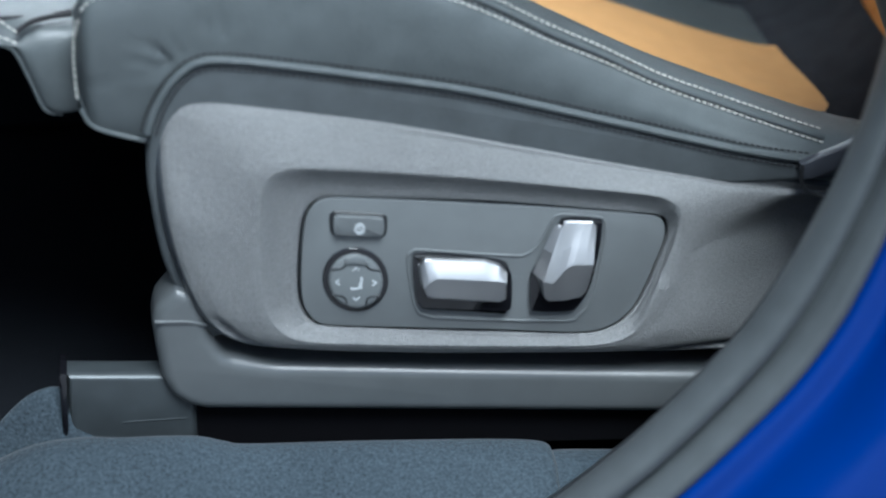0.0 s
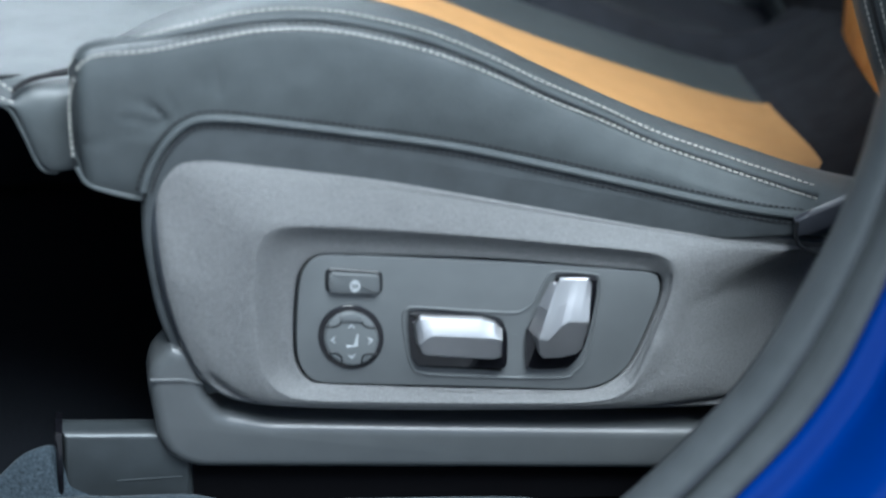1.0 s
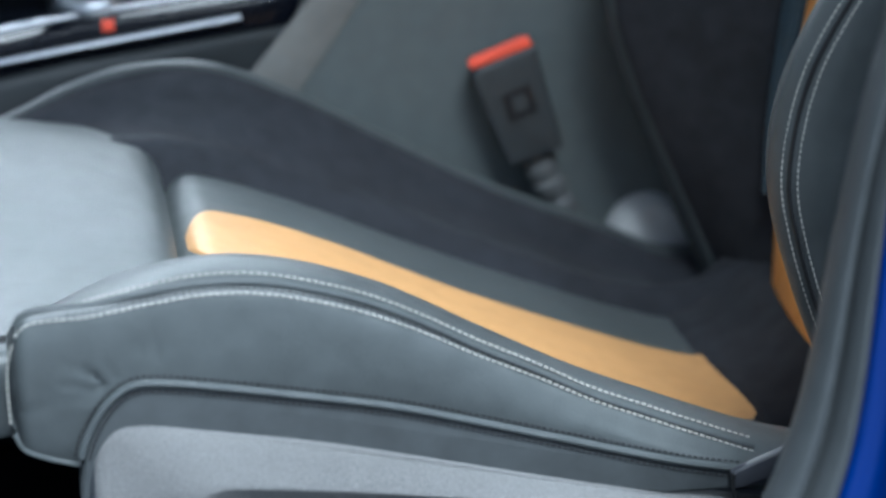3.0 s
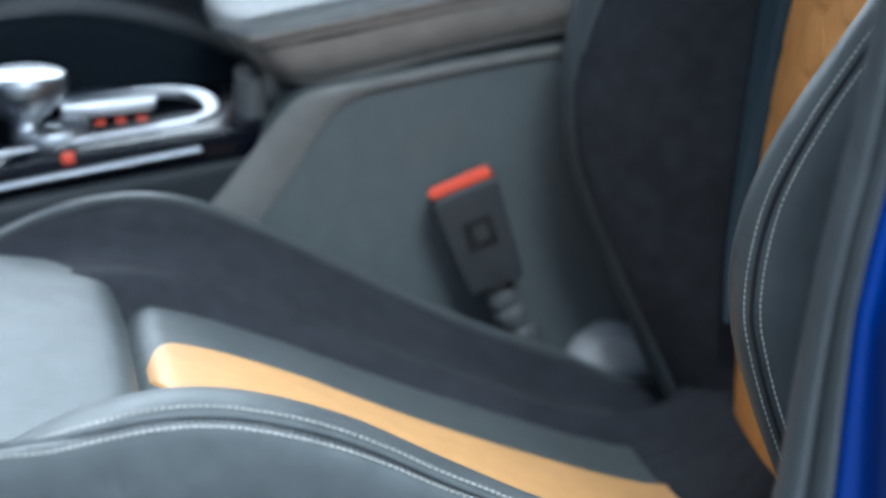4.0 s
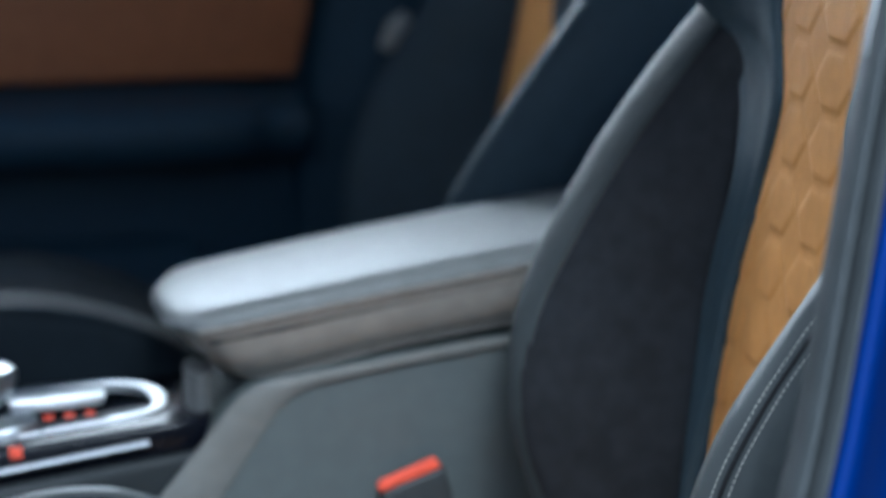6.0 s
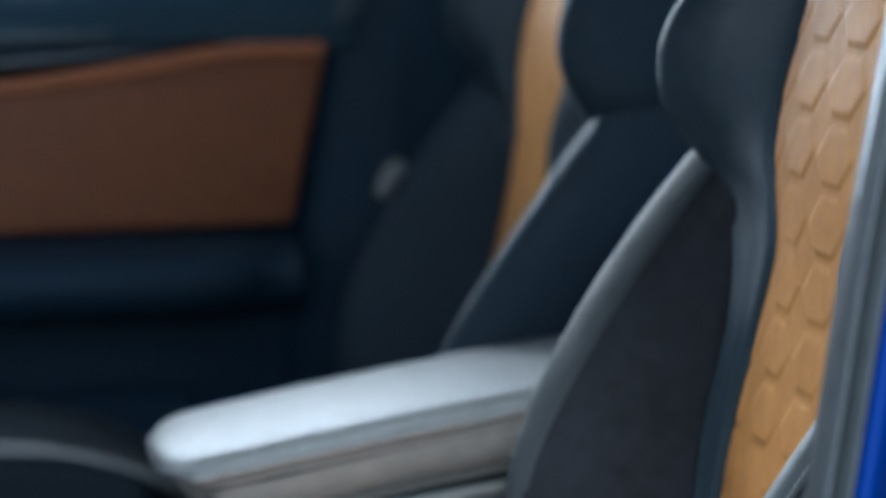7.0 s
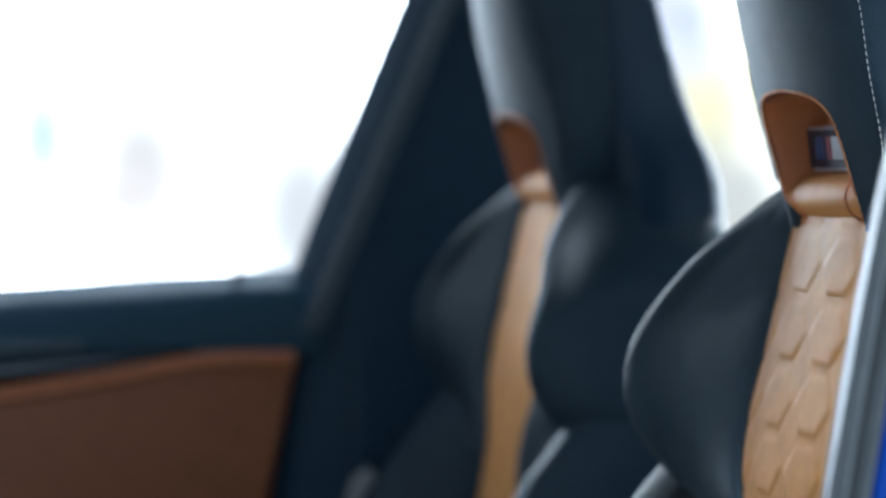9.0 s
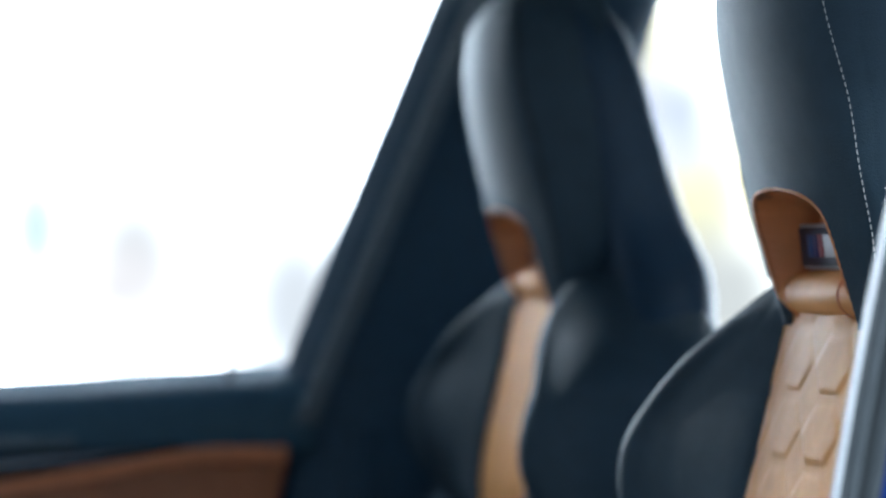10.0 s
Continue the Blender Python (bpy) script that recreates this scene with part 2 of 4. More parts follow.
def cushion_bolster(s, outer):
    """Rings of a cushion's side bolster along x; outer: the one beside the door, which carries the piping."""
    xs = [-0.229, -0.222, -0.205, -0.16, -0.11, -0.06, 0, 0.06, 0.12, 0.18, 0.225, 0.25, 0.285, 0.31] if outer else [-0.27, -0.26, -0.23, -0.17, -0.11, -0.06, 0, 0.06, 0.12, 0.18, 0.25, 0.32, 0.40]
    rings = []
    for x in xs:
        z, c = float(PIPE(x)), float(CENTRE(x))
        if not outer:
            z = float(INNER(x))
        pinch = 0.012 if x in (xs[0], xs[-1]) else 0.0
        if outer:
            low = min(0.621, 0.622 - 0.26 * max(0.0, x)) + 0.017 * min(1.0, max(0.0, (-0.185 - x) / 0.042)) ** 1.5
            mid = 0.5 * (low + z)
            ring = [(x, -0.255, low - 0.006 + pinch), (x, -0.2655 + pinch, low + 0.003 + pinch), (x, -0.2725 + pinch, mid), (x, -0.270 + pinch, z - 0.012),
                    (x, -0.262 + pinch, z), (x, -0.245, z + float(CROWN(x)) - pinch * 0.4), (x, -0.225, z + float(CROWN(x)) - 0.0025 - pinch * 0.5), (x, -0.195, z - 0.012 + min(0.0, float(CROWN(x))) - pinch * 0.5),
                    (x, -0.16, c + 0.02 - pinch), (x, -0.135, c - 0.006), (x, -0.13, c - 0.03), (x, -0.19, min(c, low) - 0.03)]
        else:
            ring = [(x, 0.262, c - 0.08), (x, 0.272 - pinch, c - 0.02), (x, 0.270 - pinch, z - 0.02), (x, 0.262 - pinch, z - 0.006), (x, 0.247, z),
                    (x, 0.228, z - 0.003 - pinch * 0.4), (x, 0.205, z - 0.018 - pinch), (x, 0.178, 0.5 * (z + c) - 0.004), (x, 0.156, c + 0.016), (x, 0.14, c - 0.006), (x, 0.135, c - 0.03), (x, 0.2, c - 0.07)]
        rings.append(ring)
    return rings


def back_ring(z, y_in, y_out, crest_y, xb, inner_x, rear):
    """One level of a backrest bolster: from the centre panel out to its crest and back along the side."""
    sy = 1 if y_out > 0 else -1
    a, b, c = abs(y_in), abs(y_out), abs(crest_y)
    w = min(1.0, (c - a) / 0.06)
    pts = [(inner_x + 0.014, a - 0.003), (inner_x + 0.001, a + 0.001), (inner_x - 0.006 * w, a + 0.010 * w), (0.55 * inner_x + 0.45 * xb, 0.5 * a + 0.5 * (c - 0.02 * w) + 0.004 * w), (xb + min(0.014 * w, max(0.002, 0.35 * (inner_x - xb))), c - 0.024 * w), (xb + 0.002, c - 0.008 * w),
           (xb + 0.001, c + 0.005), (xb + 0.012, c + 0.018), (xb + 0.04, b), (0.5 * (xb + rear), b + 0.006), (rear - 0.03, b), (rear, b - 0.02), (rear, a + 0.02)]
    return [(x, sy * y, z) for x, y in pts]


def hex_relief(u, v, w=0.066, h=0.0478):
    """Height of the quilting: raised hexagonal pads, side corner to side corner, that swell towards their lower edge."""
    du = u - (math.floor(u / w) + 0.5) * w
    dv = v - 1.1942
    dv -= round(dv / h) * h
    m = min(0.0214 - abs(dv), 0.79 * (0.0325 - abs(du) - 0.0175 * abs(dv) / 0.0214))
    rim = 0.0030 if dv < 0 else 0.0060
    return smooth_step(0.0, rim, m) * (0.72 - 15.0 * dv) - 0.25 * math.exp(-(m / 0.0012) ** 2)


def split_grid(fn, us, vs, mask):
    """A grid surface fn(u, v), divided by mask(u, v) into two lists of verts and faces."""
    pts = np.array([[fn(u, v) for v in vs] for u in us])
    nu, nv = len(us), len(vs)
    sets = ([], [])
    for i in range(nu - 1):
        for j in range(nv - 1):
            q = (i * nv + j, i * nv + j + 1, (i + 1) * nv + j + 1, (i + 1) * nv + j)
            sets[int(bool(mask(0.5 * (us[i] + us[i + 1]), 0.5 * (vs[j] + vs[j + 1]))))].append(q)
    out = []
    flat = pts.reshape(-1, 3)
    for fs in sets:
        used = sorted({k for f in fs for k in f})
        at = {k: n for n, k in enumerate(used)}
        out.append((flat[used], [tuple(at[k] for k in f) for f in fs]))
    return out


def smooth_step(a, b, x):
    t = min(1, max(0, (x - a) / (b - a)))
    return t * t * (3 - 2 * t)


def car_seat(label, side, shift, detail):
    s = Thing("car_seat", (0.05, 0, 0.38), label, "car seat", "front seats", side=side, shift=shift)
    # cushion
    HALF = knots("-0.112:0.030 -0.095:0.050 -0.07:0.058 0.0:0.063 0.1:0.057 0.2:0.057 0.31:0.058")

    def seat_top(x, y):
        z = float(CENTRE(x)) + 0.007 * (1 - (y / 0.16) ** 2) - 0.030 * max(0.0, (-0.088 - x) / 0.030) ** 2.2
        return (x, y, z)

    us, vs = np.linspace(-0.118, 0.42, 90), np.linspace(-0.17, 0.17, 41)
    top = np.array([[seat_top(x, y) for y in vs] for x in us])
    # the far seat's centre takes the darker leather that has shade in its colour
    s.part("cushion_centre", top.reshape(-1, 3), grid_faces(len(us), len(vs)), LEATHER if detail else LEATHER_MATT_SHADED, "smooth black leather cushion centre")
    rows = []
    for u in np.linspace(0, 1, 90):
        x = -0.106 + 0.416 * u
        ends = math.sqrt(max(0.0, 1 - max(0.0, (-0.078 - x) / 0.029) ** 2))
        w = float(HALF(x)) * (0.03 + 0.97 * ends)
        far = w
        row = []
        for v in np.linspace(0, 1, 41):
            y = -w * 1.1 + (far + w * 1.1) * v
            p = seat_top(x, y)
            rim = min(far - y, y + w * 1.1, x + 0.108, 0.320 - x)
            row.append((p[0], p[1], p[2] - 0.002 + 0.0042 * smooth_step(-0.001, 0.007, rim)))
        rows.append(row)
    s.part("cushion_insert", np.array(rows).reshape(-1, 3), grid_faces(90, 41), TAN_SEAT, "tan leather cushion insert")
    rows = []
    for y in np.linspace(-0.175, 0.185, 49):
        start = 0.280 + 0.011 * smooth_step(0.06, -0.06, y)
        rows.append([(x, y, seat_top(x, min(0.16, y))[2] - 0.003 + 0.0075 * math.sqrt(min(1.0, (x - start) / 0.010)) + 0.05 * max(0.0, abs(y) - 0.15)) for x in start + (0.43 - start) * np.linspace(0, 1, 60) ** 1.8])
    s.part("cushion_rear", np.array(rows).reshape(-1, 3), grid_faces(49, 60), SUEDE, "dark suede rear panel of the cushion")
    v, f = box(-0.15, 0.36, -0.235, 0.235, 0.47, 0.545, 0.02)
    v[:, 2] -= 0.22 * np.clip(v[:, 0] + 0.05, 0, 1)
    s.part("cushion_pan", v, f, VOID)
    v, f = loft(cushion_bolster(s, True), 240, 170)
    for x0, z0, x1, z1, deep, wide in ((-0.174, 0.674, -0.187, 0.688, 0.0034, 0.0019), (-0.176, 0.671, -0.200, 0.677, 0.0022, 0.0020), (-0.168, 0.679, -0.175, 0.694, 0.0018, 0.0018), (-0.178, 0.667, -0.198, 0.667, 0.0014, 0.0022), (-0.178, 0.680, -0.198, 0.690, 0.0012, 0.0020), (-0.142, 0.690, -0.145, 0.708, 0.0013, 0.0018), (-0.152, 0.694, -0.150, 0.706, 0.0008, 0.0018), (0.19, 0.585, 0.226, 0.583, 0.0018, 0.003), (-0.225, 0.66, -0.20, 0.664, 0.0008, 0.004)):
        a, d = np.array([x0, z0]), np.array([x1 - x0, z1 - z0])
        q = v[:, [0, 2]] - a
        u = np.clip(q @ d / (d @ d), 0, 1)
        dist = np.linalg.norm(q - u[:, None] * d, axis=1)
        v[:, 1] += np.where(v[:, 1] < -0.25, deep * (1 - 0.8 * u) * np.exp(-(dist / wide) ** 2), 0)
    s.part("cushion_bolster", v, f, LEATHER, "black leather bolster with pale double stitching")
    s.part("cushion_bolster", *loft(cushion_bolster(s, False), 70, 60), SUEDE, "dark suede inner bolster")
    xs = np.linspace(-0.27, 0.39, 60)
    inner = INNER
    # far seat: edge band in the shade-coloured leather
    s.part("bolster_edge", *loft([[(x, 0.239, float(inner(x)) + 0.0005), (x, 0.244, float(inner(x)) + 0.004), (x, 0.254, float(inner(x)) + 0.003), (x, 0.266, float(inner(x)) - 0.005), (x, 0.276, float(inner(x)) - 0.022), (x, 0.274, float(inner(x)) - 0.06), (x, 0.25, float(inner(x)) - 0.03)] for x in xs], 0, 28), LEATHER if detail else LEATHER_MATT_SHADED, "smooth leather edge band")
    # thigh support in front
    rings = []
    for x, top, low, wide in ((-0.111, 0.640, 0.60, 0.205), (-0.116, 0.660, 0.612, 0.212), (-0.135, 0.674, 0.615, 0.216), (-0.20, 0.682, 0.626, 0.230), (-0.235, 0.684, 0.621, 0.236), (-0.249, 0.685, 0.626, 0.237), (-0.258, 0.685, 0.648, 0.236), (-0.266, 0.685, 0.668, 0.234), (-0.285, 0.683, 0.670, 0.233), (-0.335, 0.675, 0.662, 0.232), (-0.365, 0.664, 0.656, 0.228), (-0.372, 0.660, 0.655, 0.222)):
        m = 0.5 * (top + low)
        rings.append([(x, -wide + 0.06, low), (x, -wide + 0.016, low + 0.002), (x, -wide + 0.005, 0.7 * low + 0.3 * m), (x, -wide + 0.004, top - 0.012), (x, -wide + 0.03, top - 0.002), (x, -0.1, top + 0.003), (x, 0, top + 0.004),
                      (x, 0.1, top + 0.003), (x, wide - 0.03, top - 0.002), (x, wide - 0.006, top - 0.012), (x, wide + 0.004, m), (x, wide, low + 0.018), (x, wide - 0.02, low), (x, 0, low)])
    s.part("thigh_support", *loft(rings, 50, 72), LEATHER, "smooth black leather thigh support")
    s.part("thigh_seam", *tube(cr([(-0.225, -0.205, 0.6815), (-0.25, -0.211, 0.6805), (-0.29, -0.214, 0.681), (-0.335, -0.213, 0.672), (-0.36, -0.206, 0.660)], 24), 0.0016, 6), THREAD_DARK)
    s.part("thigh_seam", *tube(cr([(-0.264, -0.2335, 0.6805), (-0.255, -0.230, 0.685), (-0.246, -0.227, 0.6865), (-0.230, -0.224, 0.6872)], 20), 0.0018, 6), THREAD_DARK)
    s.part("thigh_welt", *tube(cr([(-0.272, -0.230, 0.672), (-0.265, -0.2305, 0.667), (-0.258, -0.2305, 0.650), (-0.250, -0.2290, 0.628), (-0.240, -0.225, 0.622)], 24), 0.0014, 6), LEATHER)
    if detail:
        s.part("stitching", *stitches([(-0.284, -0.222, 0.690), (-0.272, -0.229, 0.6865), (-0.262, -0.235, 0.681)]), THREAD, "pale contrast stitching")
        s.part("stitching", *stitches([(-0.284, -0.233, 0.681), (-0.272, -0.2355, 0.679), (-0.262, -0.2375, 0.675)]), THREAD, "pale contrast stitching")
        s.part("bolster_welt", *tube(cr([(-0.228, -0.264, 0.643), (-0.222, -0.266, 0.633), (-0.208, -0.2665, 0.6265), (-0.190, -0.2675, 0.6215), (-0.180, -0.266, 0.6195)], 24), 0.0013, 6), LEATHER)
    # piping and stitching on the door side
    px = np.linspace(-0.224, 0.228, 120)
    pipe = np.array([(x, -0.2635, PIPE(x) + 0.0005) for x in px])
    s.part("piping", *tube(pipe, 0.0022, 8), LEATHER)
    dim = 1 if detail else 0
    if dim:
        s.part("stitching", *stitches([(x, -0.2690 + 0.0032 * smooth_step(-0.04, 0.14, x), PIPE(x) - 0.0048 + 0.0028 * smooth_step(-0.04, 0.14, x)) for x in px]), THREAD, "pale contrast stitching")
        s.part("seam_stitching", *stitches([(x, -0.2668 + 0.0016 * smooth_step(-0.04, 0.14, x), PIPE(x) - 0.0022 + 0.0010 * smooth_step(-0.04, 0.14, x)) for x in px[8:]], 0.0024, 0.0018, 0.0006), THREAD_DARK, "black seam stitching")
        s.part("stitching", *stitches([(x, -0.2572, PIPE(x) + 0.30 * CROWN(x) + 0.0022) for x in px[6:]]), THREAD, "pale contrast stitching")
        s.part("stitching", *stitches(cr([(-0.226, -0.268, 0.702), (-0.2292, -0.267, 0.688), (-0.2300, -0.2665, 0.67), (-0.2295, -0.266, 0.65)], 30)), THREAD, "pale contrast stitching")
    # skirt under the bolster
    seam = cr([(-0.158, 0.490), (-0.172, 0.508), (-0.186, 0.545), (-0.1925, 0.59), (-0.193, 0.613), (-0.189, 0.637), (-0.182, 0.654), (-0.172, 0.668), (-0.159, 0.6765), (-0.14, 0.6765), (-0.107, 0.671), (-0.06, 0.662), (-0.007, 0.651), (0.045, 0.6365), (0.097, 0.621), (0.168, 0.600), (0.212, 0.590), (0.235, 0.586)], 110)
    seam = seam + np.array([0.002, -0.0045])
    outline = np.vstack([seam, [(0.236, 0.572), (0.168, 0.572), (0.096, 0.586), (0.0, 0.56), (-0.12, 0.492)]])
    s.part("skirt", *prism(outline, -0.2735, -0.24, 0.004, 3), SKIRT, "matt black cloth skirt")
    lean = np.gradient(seam, axis=0)
    lean = np.stack([-lean[:, 1], lean[:, 0]], 1) / np.linalg.norm(lean, axis=1)[:, None]
    s.part("skirt_welt", *tube([(x, -0.2738, z) for x, z in (seam + 0.0018 * lean)[31:-4]], 0.0025, 8), LEATHER)
    if dim:
        for off, out in ((-0.0034, -0.2742), (0.0058, -0.2728)):
            s.part("skirt_stitching", *stitches([(x, out, z) for x, z in (seam + off * lean)[31:-6]], 0.0026, 0.0014, 0.0006), THREAD_DARK, "black stitching")
        side_panel(s)
    s.part("hinge_trim", *prism([(0.2086, 0.5890), (0.2173, 0.5932), (0.2405, 0.6023), (0.275, 0.616), (0.28, 0.600), (0.2455, 0.5876), (0.236, 0.5846), (0.2185, 0.5785), (0.2105, 0.5780)], -0.284, -0.277, 0.002, 3), material("hinge_trim_plastic", (0.040, 0.043, 0.052), 0.4), "pale grey hinge trim")
    hook = cr([(0.2095, -0.2845, 0.589), (0.2098, -0.2845, 0.577), (0.2150, -0.2840, 0.5700), (0.2277, -0.2835, 0.5645), (0.245, -0.283, 0.560)], 24)
    s.part("trim_gap", *tube(hook, 0.0013, 6), BLACK)
    rails(s)
    backrest(s, dim)
    headrest(s, dim)
    return s


def by_angle(outline, c, n):
    """Points of a smooth closed outline at even angles round c."""
    o = even(crc(outline, 1200), 800, True)
    k = np.ones(21) / 21
    o = np.stack([np.convolve(np.concatenate([o[-10:, i], o[:, i], o[:10, i]]), k, "valid") for i in (0, 1)], 1)
    a = np.arctan2(o[:, 1] - c[1], o[:, 0] - c[0])
    k = np.argsort(a)
    a, o = a[k], o[k]
    q = np.linspace(-math.pi, math.pi, n, endpoint=False)
    return np.stack([np.interp(q, np.concatenate([a - 2 * math.pi, a, a + 2 * math.pi]), np.tile(o[:, i], 3)) for i in (0, 1)], 1)


def side_panel(s):
    """The grained side shield with its switch plate and switches."""
    c = np.array([0.005, 0.535])
    n = 360
    out = by_angle([(-0.170, 0.655), (-0.182, 0.645), (-0.1865, 0.627), (-0.187, 0.600), (-0.181, 0.553), (-0.166, 0.508), (-0.150, 0.489), (-0.126, 0.480), (-0.045, 0.470), (0.064, 0.462), (0.150, 0.4565), (0.24, 0.450),
                    (0.285, 0.47), (0.290, 0.545), (0.262, 0.5655), (0.232, 0.5695), (0.204, 0.5755), (0.168, 0.5835), (0.096, 0.601), (0.026, 0.619), (-0.042, 0.636), (-0.109, 0.649), (-0.150, 0.656)], c, n)
    rec = by_angle([(-0.115, 0.606), (-0.098, 0.609), (-0.010, 0.5985), (0.059, 0.5875), (0.112, 0.5785), (0.127, 0.572), (0.132, 0.560), (0.128, 0.537), (0.111, 0.490), (0.100, 0.4785), (0.080, 0.4755), (0.060, 0.4765), (-0.009, 0.482), (-0.094, 0.4905), (-0.113, 0.497), (-0.121, 0.511), (-0.1245, 0.54), (-0.1225, 0.595)], c, n)
    pl = by_angle([(-0.0985, 0.5755), (-0.091, 0.5845), (-0.0776, 0.586), (0.026, 0.5745), (0.1135, 0.5615), (0.1235, 0.5585), (0.1262, 0.550), (0.1237, 0.537), (0.1110, 0.5015), (0.0985, 0.4855), (0.0785, 0.4795), (0.028, 0.4840), (-0.0822, 0.4960), (-0.0945, 0.5005), (-0.1012, 0.5105), (-0.1028, 0.529), (-0.1014, 0.5563)], c, n)

    def mixed(a, b, t):
        return a * (1 - t) + b * t

    def inset(o, d):
        v = o - c
        return c + v * (1 - d / np.linalg.norm(v, axis=1))[:, None]

    dn = np.clip((0.505 - out[:, 1]) / 0.02, 0, 1)
    crown = knots("-0.2:0.655 -0.109:0.649 -0.042:0.636 0.026:0.619 0.096:0.601 0.168:0.5835 0.204:0.5755 0.232:0.5695 0.30:0.556")
    top = np.clip((out[:, 1] - crown(out[:, 0]) + 0.085) / 0.080, 0, 1)
    top = top * top * (3 - 2 * top)
    along = np.roll(out, -3, 0) - np.roll(out, 3, 0)
    facing = np.stack([along[:, 1], -along[:, 0]], 1) / np.linalg.norm(along, axis=1)[:, None]

    def shrunk(d):
        return out - facing * d

    # how far each ring stands out at the side and at the upper edge, which leans back towards the cushion
    plan = [(shrunk(0.004), -0.225, -0.225), (out, -0.266, -0.2600), (shrunk(0.0006), -0.277, -0.2655), (shrunk(0.0040), -0.2835, -0.2705), (shrunk(0.0100), -0.2870 + 0.006 * dn, -0.2745), (mixed(out, rec, 0.4), -0.2900 + 0.002 * dn, -0.2820),
            (mixed(out, rec, 0.75), -0.2928, -0.2900), (mixed(out, rec, 0.93), -0.2938, -0.2932), (rec, -0.2928 - 0.0015 * dn, -0.2930), (mixed(rec, pl, 0.3), -0.2890 - 0.0018 * dn, -0.2890), (mixed(rec, pl, 0.6), -0.2866 - 0.001 * dn, -0.2866), (inset(pl, -0.0022), -0.2857, -0.2857), (inset(pl, -0.0012), -0.2842, -0.2842), (inset(pl, -0.0005), -0.2775, -0.2775)]
    plan = [(o, y * (1 - top) + h * top) for o, y, h in plan]
    rings = [np.stack([o[:, 0], y + 0.05 * np.tanh(150 * np.clip(o[:, 0] - 0.125, 0, 1) ** 2 * np.clip((crown(o[:, 0]) - 0.005 - o[:, 1]) / 0.04, 0, 1) * np.clip((o[:, 1] - 0.446) / 0.06, 0, 1)), o[:, 1]], 1) for o, y in plan]
    fine = cr(np.array(rings).reshape(len(rings), -1), 60).reshape(60, n, 3)
    shield = s.part("side_shield", *loft(fine[14:], cap=False), TRIM, "grained grey plastic side shield")
    # the shield's ungrained side wall, coloured darker to paint its shade
    s.part("shield_rim", *loft(fine[:15], cap=False), material("shaded_rim_plastic", (0.046, 0.052, 0.060), 0.42, bump=0.1, bump_scale=1500, vary=0.08), "smooth darker rim of the shield", under=shield)
    s.part("gap", *prism(inset(pl, -0.001), -0.2795, -0.272, 0.0005, 1), BLACK, under=shield)
    plate = s.part("switch_plate", *prism(inset(pl, 0.0012), -0.2858, -0.276, 0.0010, 2), PLATE, "satin grey switch plate")
    Y = -0.2858
    # memory button
    rect = [(-0.0835, 0.5735), (-0.0815, 0.5765), (-0.078, 0.5768), (-0.053, 0.5732), (-0.0493, 0.5715), (-0.0485, 0.569), (-0.0487, 0.5605), (-0.0505, 0.5577), (-0.054, 0.5572), (-0.0795, 0.5603), (-0.0825, 0.5618), (-0.0835, 0.5645)]
    s.part("button_surround", *prism(crc(rect, 60), Y - 0.0008, Y + 0.004, 0.0006, 1), BLACK, under=plate)
    m = np.mean(rect, 0)
    s.part("button", *prism(m + (crc(rect, 60) - m) * np.array([0.88, 0.78]), Y - 0.0042, Y + 0.003, 0.0009, 2), PLATE, under=plate)
    q = np.linspace(0, 2 * math.pi, 24, endpoint=False)
    ring = np.stack([-0.0657 + 0.0032 * np.cos(q), np.full(24, Y - 0.0045), 0.5660 + 0.0042 * np.sin(q)], 1)
    s.part("print", *loft([ring, (ring - ring.mean(0)) * [0.55, 1, 0.5] + ring.mean(0)], cap=False), INK, under=plate)
    s.part("print", *box(-0.0662, -0.0652, Y - 0.0047, Y - 0.0042, 0.5645, 0.568, 0.0001), INK, under=plate)
    # round lumbar pad
    cx, cz = -0.0682, 0.5285
    q = np.linspace(0, 2 * math.pi, 64, endpoint=False)

    def disc(rx, rz, y0, y1, b):
        return prism(np.stack([cx + rx * np.cos(q), cz + rz * np.sin(q) - 0.10 * rx * np.cos(q)], 1), y0, y1, b)

    s.part("pad_surround", *disc(0.0203, 0.0226, Y - 0.0010, Y + 0.004, 0.0008), GLOSS, under=plate)
    s.part("lumbar_pad", *disc(0.0168, 0.0186, Y - 0.0042, Y + 0.003, 0.0022), material("pad_plastic", (0.125, 0.135, 0.138), 0.35, vary=0.05), "paler grey round pad", under=plate)
    s.part("pad_tab", *prism(crc([(cx - 0.0062, cz + 0.0135), (cx - 0.0060, cz + 0.0172), (cx, cz + 0.0186), (cx + 0.0060, cz + 0.0166), (cx + 0.0062, cz + 0.0124), (cx, cz + 0.0132)], 40), Y - 0.0056, Y - 0.003, 0.0010, 2), PLATE, "small tab at the top of the pad", under=plate)
    for dx, dz, a in ((0, 0.0098, 0), (0, -0.0115, 180), (-0.0115, 0, 90), (0.0115, 0, -90)):
        ca, sa = math.cos(radians(a)), math.sin(radians(a))
        tri = [(-0.0022, -0.001), (0, 0.0016), (0.0022, -0.001), (0.0018, -0.0017), (0, 0.0004), (-0.0018, -0.0017)]
        s.part("arrow", *prism([(cx + dx + x * ca - z * sa, cz + dz - 0.1 * dx + x * sa + z * ca) for x, z in tri], Y - 0.0046, Y - 0.0038, 0.00005, 1), INK, under=plate)
    icon = [(-0.0035, -0.0032), (0.0012, -0.0036), (0.0030, 0.0036), (0.0042, 0.0040), (0.0036, -0.0046), (-0.0030, -0.0052)]
